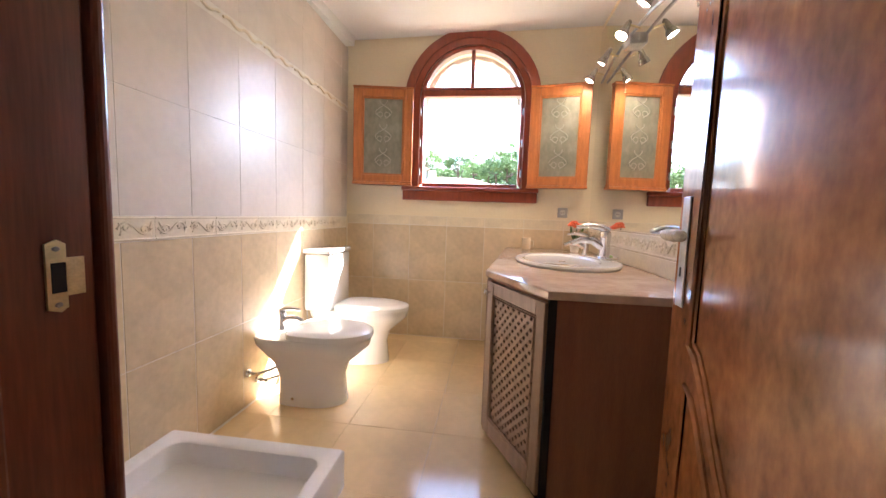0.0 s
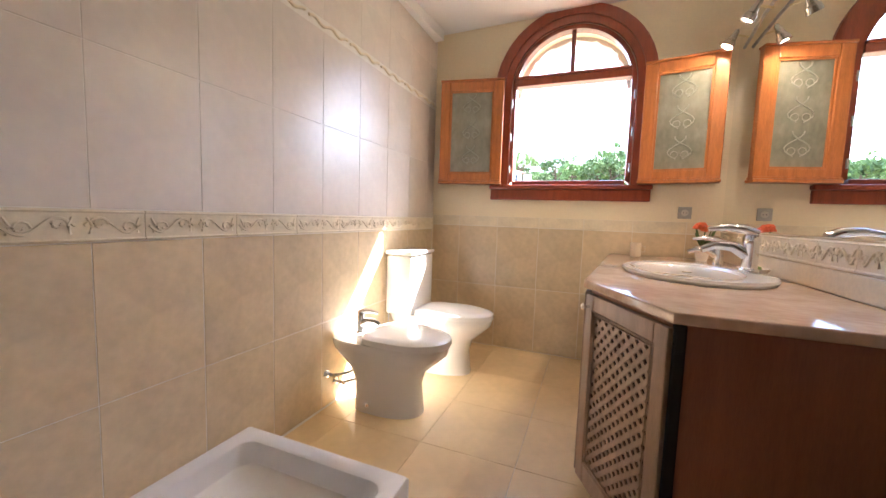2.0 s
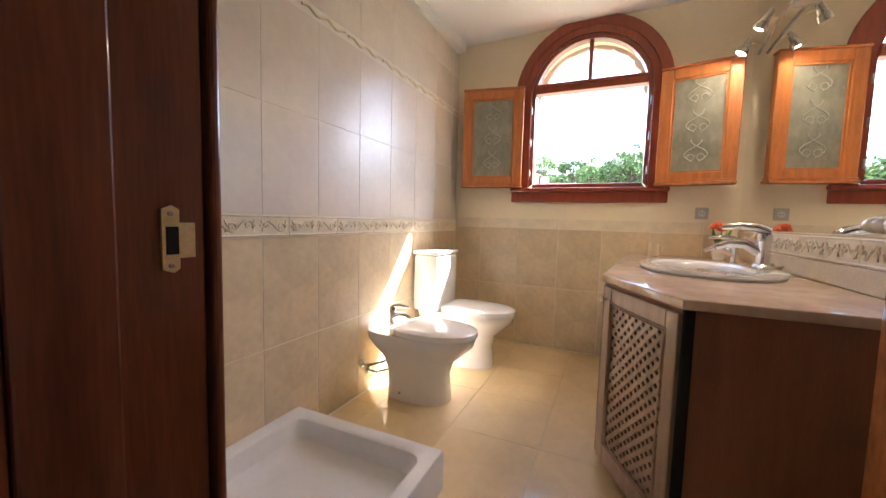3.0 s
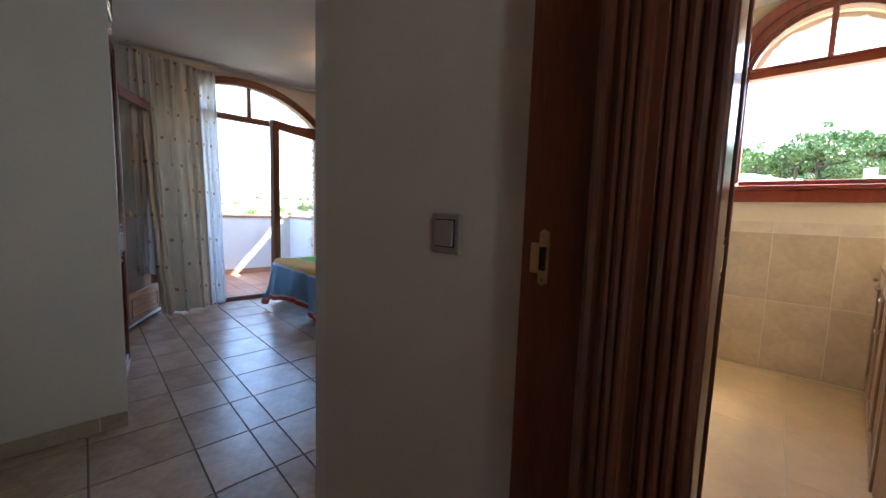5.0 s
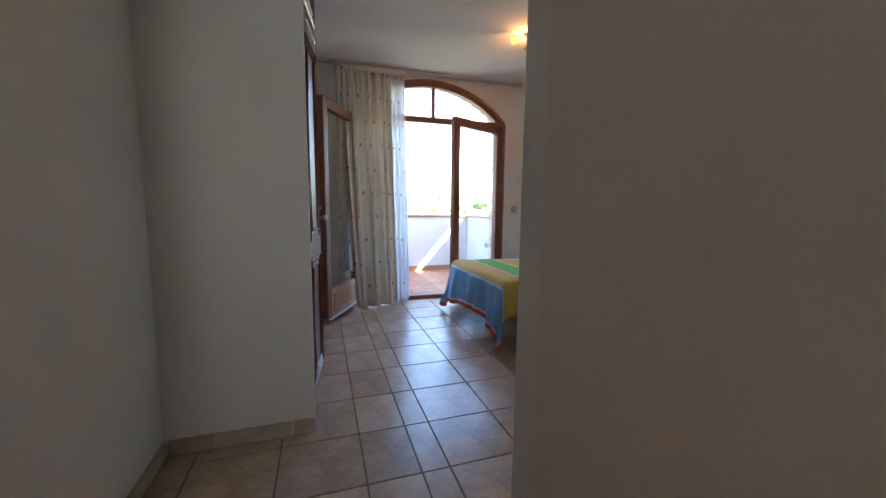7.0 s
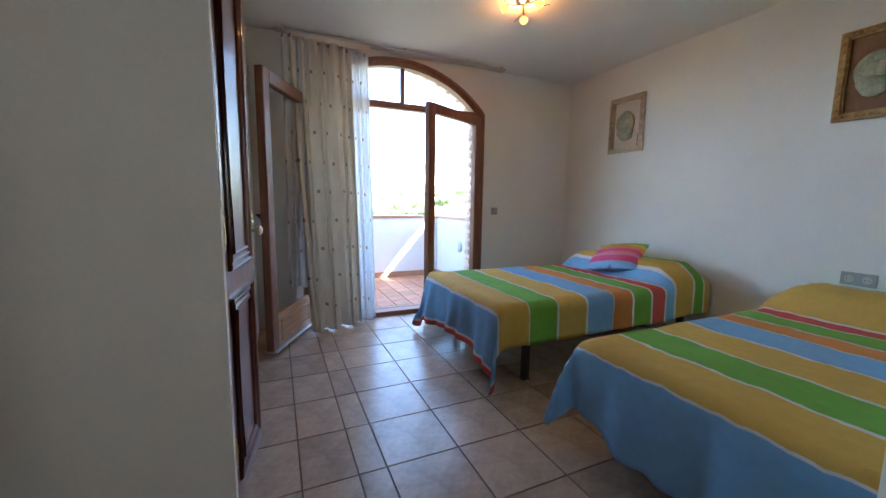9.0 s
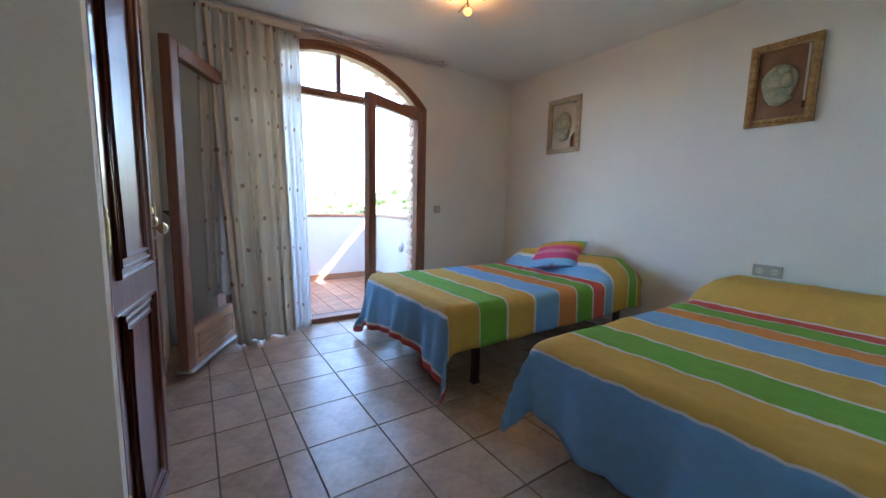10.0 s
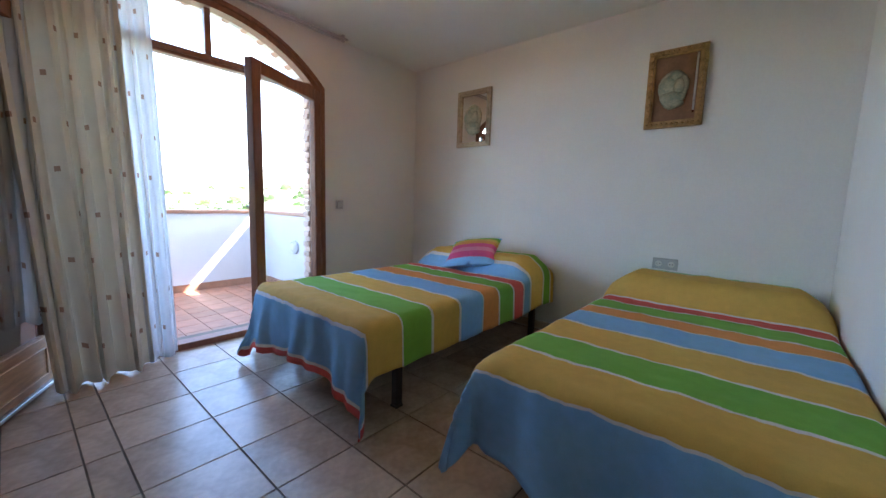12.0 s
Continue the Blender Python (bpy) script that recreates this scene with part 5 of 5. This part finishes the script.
par = thing("parapet_north", "white rendered side parapet of the terrace", "parapet", kind="structure")
part("wall", B(-8.748, 2.60, -0.048, -6.965, 2.75, 0.90), WHITE_RENDER, par)
part("coping", B(-8.718, 2.57, 0.902, -6.965, 2.78, 0.945, bevel=0.008), COPING, par)
part("skirting", B(-8.73, 2.586, -0.046, -6.965, 2.599, 0.045, bevel=0.003), COPING, par)
bl = thing("bulkhead_light", "round white outdoor light on the terrace wall", "outdoor light", (-7.9, 2.60, 0.52))
part("ring", lathe(bmesh.new(), [(0.085, 0), (0.085, -0.03), (0.07, -0.045), (0.06, -0.035)], (0, 0, 0), 20, "y"), WHITE_RENDER, bl, "", True)
part("glass", lathe(bmesh.new(), [(0.06, -0.03), (0.05, -0.05), (0.02, -0.06), (0.001, -0.061)], (0, 0, 0), 18, "y"), PLASTIC, bl, "", True)

# ---- outside: ground, hill, houses, trees ----
def height(x, y):
    n = noise.noise(Vector((x * 0.006, y * 0.006, 0.3)))
    north = max(0.0, y - 14)
    z = -4.2 + 0.165 * min(north, 70) + 0.075 * max(0, min(north - 70, 260)) * (0.75 + 0.9 * max(0, min(1, (x + 60) / 200)))
    west = max(0.0, -x - 25)
    z += -0.03 * min(west, 150) + 0.075 * max(0, min(west - 380, 500)) * (0.7 + 0.6 * n)
    return z + 2.5 * n * min(1, (abs(x) + abs(y)) / 120)


bm = bmesh.new()
ticks = [-2600, -1800, -1300, -1000, -800, -650, -520, -420, -340, -280, -230, -190, -160, -135, -112, -92, -75, -60, -48, -38, -30, -23, -17, -12, -7, 0, 7, 12, 17, 23, 30, 38, 48, 60, 75, 92, 112, 135, 160, 190, 230, 280, 340, 420, 520, 650, 800, 1000, 1300, 1800, 2600]
gv = [[bm.verts.new((x, y, height(x, y))) for x in ticks] for y in ticks]
for j in range(len(ticks) - 1):
    for i in range(len(ticks) - 1):
        bm.faces.new((gv[j][i], gv[j][i + 1], gv[j + 1][i + 1], gv[j + 1][i]))
tagged(part("ground", bm, GROUND, None, "", True), "green wooded hillside around the house", "ground", kind="structure")
structure("house_base", B(-7.1, -1.4, -4.6, -0.8, 3.84, -0.121), WHITE_RENDER, "white rendered storey below the rooms")


def make_tree(seed, h, spread, flat):
    """Tapered trunk, limbs and a crown of many small needle tufts in uneven clumps."""
    rnd = random.Random(seed)
    t = thing("pine_tree", "broad-crowned green pine on the hillside", "tree", (0, 0, -200), group="hillside pines")
    bm = bmesh.new()
    lean = rnd.uniform(-0.4, 0.4)
    tube(bm, [(0, 0, -0.5), (lean * 0.4, 0.1, h * 0.35), (lean, 0, h * 0.72)], 0.2, 7, [0.24, 0.17, 0.08])
    clumps = []
    for k in range(26):
        a, r = rnd.uniform(0, 6.28), spread * math.sqrt(rnd.random())
        z = h * (0.66 if flat else 0.45) + h * (0.34 if flat else 0.52) * (1 - (r / spread) ** 2) * rnd.uniform(0.35, 1)
        clumps.append((lean + r * math.cos(a), r * math.sin(a), z, spread * rnd.uniform(0.16, 0.32)))
    for c in clumps[:7]:
        tube(bm, [(lean * 0.8, 0, h * 0.5), ((lean + c[0]) / 2, c[1] / 2, (h * 0.55 + c[2]) / 2), c[:3]], 0.06, 5, [0.08, 0.05, 0.02])
    part("trunk", bm, BARK, t)
    verts, faces = [], []
    for cx, cy, cz, cr in clumps:
        for _ in range(70):
            d = Vector((rnd.gauss(0, 1), rnd.gauss(0, 1), rnd.gauss(0, 0.75))).normalized() * cr * rnd.uniform(0.55, 1.05)
            p = Vector((cx, cy, cz)) + d
            a, b = Vector((rnd.gauss(0, 1), rnd.gauss(0, 1), rnd.gauss(0, 1))).normalized(), Vector((rnd.gauss(0, 1), rnd.gauss(0, 1), rnd.gauss(0, 1))).normalized()
            s = rnd.uniform(0.14, 0.30)
            i = len(verts)
            verts += [tuple(p + a * s), tuple(p + b * s), tuple(p - a * s * 0.7), tuple(p - b * s * 0.8)]
            faces.append((i, i + 1, i + 2, i + 3))
    me = bpy.data.meshes.new("crown")
    me.from_pydata(verts, [], faces)
    me.materials.append(LEAF)
    ob = new("crown", me)
    ob.parent = t
    return t


kinds = [make_tree(1, 8.0, 3.2, True), make_tree(2, 7.0, 3.6, True), make_tree(3, 9.0, 2.8, False), make_tree(4, 5.0, 2.4, False)]
rnd = random.Random(21)
spots = []
for _ in range(150):
    y = rnd.uniform(32, 150)
    x = -2.0 + (y - 1) * rnd.uniform(-0.62, 1.05)
    spots.append((x, y, rnd.uniform(0.55, 1.0) * (1 + max(0, y - 70) / 160)))
for _ in range(46):
    x = -rnd.uniform(45, 330)
    spots.append((x, 0.4 + (-x) * rnd.uniform(-0.02, 0.62), rnd.uniform(0.4, 0.8)))
for _ in range(90):
    y = rnd.uniform(62, 150)
    spots.append((-2.0 + y * rnd.uniform(-0.25, 0.75), y, rnd.uniform(0.8, 1.25)))
spots.append((-30, 7.2, 0.62))
def swing(x, y):
    """The hillside faces the bathroom window, at that room's angle."""
    p = Matrix.Rotation(radians(3.8), 3, "Z") @ Vector((x, y, 0))
    return p.x, p.y


spots = [(*swing(x, y), s) if y > 20 and x > -45 else (x, y, s) for x, y, s in spots]
house_at = (swing(-6.5, 46), swing(6, 52), swing(-20, 70))
first = set()
for x, y, s in spots:
    if any(math.hypot(x - hx, y - hy) < 9 or (y < hy and abs(x - hx * (y / hy)) < 6 and y > 20) for hx, hy in house_at):
        continue
    k = rnd.randrange(4)
    m = pose(x, y, height(x, y) - 0.3, 0, 0, rnd.uniform(0, 360)) @ Matrix.Diagonal((s, s, s, 1))
    if k in first:
        c = copy_thing(kinds[k], m)
    else:
        c = kinds[k]
        first.add(k)
    c.matrix_basis = m


def house(x, y, rz, w, d, h, label):
    z = height(x, y)
    t = thing("house", label, "house", (x, y, z - 0.5), rz, "hillside houses")
    part("wall", B(-w / 2, -d / 2, 0, w / 2, d / 2, h), HOUSE_WALL, t)
    bm = bmesh.new()
    o = 0.6
    base = [(-w / 2 - o, -d / 2 - o, h), (w / 2 + o, -d / 2 - o, h), (w / 2 + o, d / 2 + o, h), (-w / 2 - o, d / 2 + o, h)]
    ridge = [(-w * 0.2, 0, h + d * 0.2), (w * 0.2, 0, h + d * 0.2)]
    b = [bm.verts.new(p) for p in base]
    r = [bm.verts.new(p) for p in ridge]
    for f in ((b[0], b[1], r[1], r[0]), (b[1], b[2], r[1]), (b[2], b[3], r[0], r[1]), (b[3], b[0], r[0]), (b[3], b[2], b[1], b[0])):
        bm.faces.new(f)
    roof = part("roof", bm, ROOF, t)
    part("chimney", B(-w * 0.28, -0.4, h + 0.2, -w * 0.28 + 0.9, 0.4, h + d * 0.2 + 0.7), HOUSE_WALL, roof)
    for i in range(4):
        for zz in (0.9, 3.6):
            if zz + 1.4 > h:
                continue
            u = -w / 2 + w * (i + 0.5) / 4
            wn_ = part("window", B(u - 0.55, -d / 2 - 0.05, zz, u + 0.55, -d / 2 - 0.002, zz + 1.25), WHITE_RENDER, t)
            part("pane", B(u - 0.47, -d / 2 - 0.07, zz + 0.08, u + 0.47, -d / 2 - 0.052, zz + 1.17), HOUSE_GLASS, wn_)
    return t


house(*house_at[0], 17, 11, 8, 3.6, "low house with hipped clay roof among the pines")
house(*house_at[1], -3, 10, 8, 2.4, "low pale house with hipped clay roof")
house(*house_at[2], 25, 10, 8, 5.2, "pale house with clay roof up the hill")


# ---- tiles, skirtings and bricks, piece by piece ----
def tile_mesh(name, w, h, t, bevel):
    """A tile lying flat with softened upper edges."""
    bm = bmesh.new()
    a, b = w / 2, h / 2
    rings = [[(-a, -b, 0), (a, -b, 0), (a, b, 0), (-a, b, 0)], [(-a, -b, t - bevel), (a, -b, t - bevel), (a, b, t - bevel), (-a, b, t - bevel)], [(-a + bevel, -b + bevel, t), (a - bevel, -b + bevel, t), (a - bevel, b - bevel, t), (-a + bevel, b - bevel, t)]]
    loft(bm, rings)
    me = bpy.data.meshes.new(name)
    bmesh.ops.recalc_face_normals(bm, faces=bm.faces[:])
    bm.to_mesh(me)
    bm.free()
    return me


def lay(name, parent, us, vs, place, mat, gap, thick=0.0016, bevel=0.0006):
    """Tiles between grid lines us and vs; place(u, v) gives each one's pose."""
    meshes = {}
    for u0, u1 in zip(us, us[1:]):
        for v0, v1 in zip(vs, vs[1:]):
            w, h = round(u1 - u0 - gap, 3), round(v1 - v0 - gap, 3)
            if w < 0.01 or h < 0.01:
                continue
            if (w, h) not in meshes:
                meshes[w, h] = tile_mesh(name, w, h, thick, bevel)
                meshes[w, h].materials.append(mat)
            m = place((u0 + u1) / 2, (v0 + v1) / 2)
            if m is None:
                continue
            ob = new(name, meshes[w, h])
            ob.parent = parent
            ob.matrix_basis = m


def lines(start, step, lo, hi):
    k = start + step * math.ceil((lo - start) / step)
    out = [lo]
    while k < hi - 1e-6:
        if k > lo + 0.004:
            out.append(k)
        k += step
    return out + [hi]


GX, GY, GT = -5.212, 0.563, 0.3495
lay("floor_tile", bed_floor, lines(GX, GT, -6.64, -1.0), lines(GY, GT, -1.15, 0.44), lambda u, v: pose(u, v, -0.006) if not (v < -0.8 and u < -2.1) and not (u < -4.45 and v < -0.1) else None, FLOOR_TILE, 0.007, 0.006)
lay("floor_tile", bed_floor_n, lines(GX, GT, -6.64, -3.12), lines(GY, GT, 0.44, 3.42), lambda u, v: pose(u, v, -0.006), FLOOR_TILE, 0.007, 0.006)
lay("floor_tile", bath_floor, lines(-2.03, 0.45, -3.09, -0.98), lines(1.62, 0.45, 0.57, 3.55), lambda u, v: pose(u, v, -0.004), BATH_FLOOR, 0.002, 0.004, 0.0006)

left = bath(structure("wall_bath_tiling", B(-3.115, 0.57, 0.0, -3.102, 3.558, 2.6), GROUT, "beige ceramic wall tiles with scrolled border", "wall tiles"))
WY = lines(1.459, 0.3255, 0.58, 3.55)
lay("wall_tile", left, WY, [0.002, 0.481, 0.966], lambda u, v: pose(-3.102, u, v) @ pose(0, 0, 0, 90, 0, 90), WALL_TILE_LOW, 0.003)
lay("wall_tile", left, WY, [1.063, 1.523, 1.983], lambda u, v: pose(-3.102, u, v) @ pose(0, 0, 0, 90, 0, 90), WALL_TILE_UP, 0.003)
lay("wall_tile", left, WY, [2.04, 2.32, 2.59], lambda u, v: pose(-3.102, u, v) @ pose(0, 0, 0, 90, 0, 90), WALL_TILE_UP, 0.003)
relief_frieze(left, 9, (-3.102, 0.78, 1.0145), (0, 0.3255, 0), "left", 0.323, 0.092, FRIEZE)
bm = bmesh.new()
for k in range(9):
    y = 0.70 + k * 0.3255
    tube(bm, [(-3.098, y + 0.3 * q / 16, 2.012 + 0.010 * math.sin(q * 0.9)) for q in range(17)], 0.008, 5)
part("upper_border", bm, FRIEZE, left, "raised cream rope border")
back = bath(structure("wall_bath_window_tiling", B(-3.09, 3.553, 0.0, -0.975, 3.5595, 1.09), GROUT, "beige ceramic tiles below the window", "wall tiles"))
lay("wall_tile", back, lines(-2.18, 0.333, -3.09, -0.98), [0.516, 1.008], lambda u, v: pose(u, 3.553, v, 90, 0, 0), WALL_TILE_LOW, 0.003)
lay("wall_tile", back, lines(-2.51, 0.333, -3.09, -0.98), [0.002, 0.516], lambda u, v: pose(u, 3.553, v, 90, 0, 0), WALL_TILE_LOW, 0.003)
lay("wall_tile", back, lines(-2.18, 0.333, -3.09, -0.98), [1.010, 1.09], lambda u, v: pose(u, 3.553, v, 90, 0, 0), FRIEZE, 0.003)
lay("paving_tile", terrace, lines(-8.73, 0.2, -8.73, -6.97), lines(-0.6, 0.2, -0.6, 2.58), lambda u, v: pose(u, v, -0.048), TERRACE, 0.006, 0.008)

sk = structure("baseboard", B(-4.248, -0.605, 0.001, -4.2475, 0.012, 0.07), GROUT, "beige ceramic skirting tiles along the walls", "skirting")
lay("skirting_tile", sk, [-0.604, -0.42, -0.09, 0.014], [0.001, 0.075], lambda u, v: pose(-4.2475, u, v) @ pose(0, 0, 0, 90, 0, 90), SKIRT, 0.004, 0.008)
lay("skirting_tile", sk, lines(-2.3, 0.33, -4.236, -2.3), [0.001, 0.075], lambda u, v: pose(u, -0.6148, v, 90, 0, 180), SKIRT, 0.004, 0.008)
lay("skirting_tile", sk, lines(-3.2, 0.33, -6.67, -3.21), [0.001, 0.075], lambda u, v: pose(u, 3.4298, v, 90, 0, 0), SKIRT, 0.004, 0.008)
lay("skirting_tile", sk, lines(2.25, 0.33, 2.25, 3.42), [0.001, 0.075], lambda u, v: pose(-6.6798, u, v) @ pose(0, 0, 0, 90, 0, 90), SKIRT, 0.004, 0.008)

# brick reveal outside the balcony door
rv = thing("brick_reveal", "pale brick reveal outside the balcony door", "brickwork", kind="structure")
bme = bpy.data.meshes.new("brick")
tmp = B(-0.05, -0.055, -0.022, 0.05, 0.055, 0.022, bevel=0.004)
tmp.to_mesh(bme)
tmp.free()
bme.materials.append(BRICK)
for i in range(42):
    b = new("brick", bme)
    b.parent = rv
    b.matrix_basis = pose(-6.905, FY + FH + 0.012 - (0.016 if i % 2 else 0.0), 0.03 + 0.05 * i)
for i in range(30):
    a = 90 + FA - 3 - (2 * FA - 6) * i / 29
    r = FR + 0.042 + (0.016 if i % 2 else 0)
    b = new("brick", bme)
    b.parent = rv
    b.matrix_basis = pose(-6.905, FY + r * math.cos(radians(a)), FZ + r * math.sin(radians(a)), a, 0, 0)

for ob in BATH_THINGS:
    ob.matrix_basis = BATH_TURN @ ob.matrix_basis
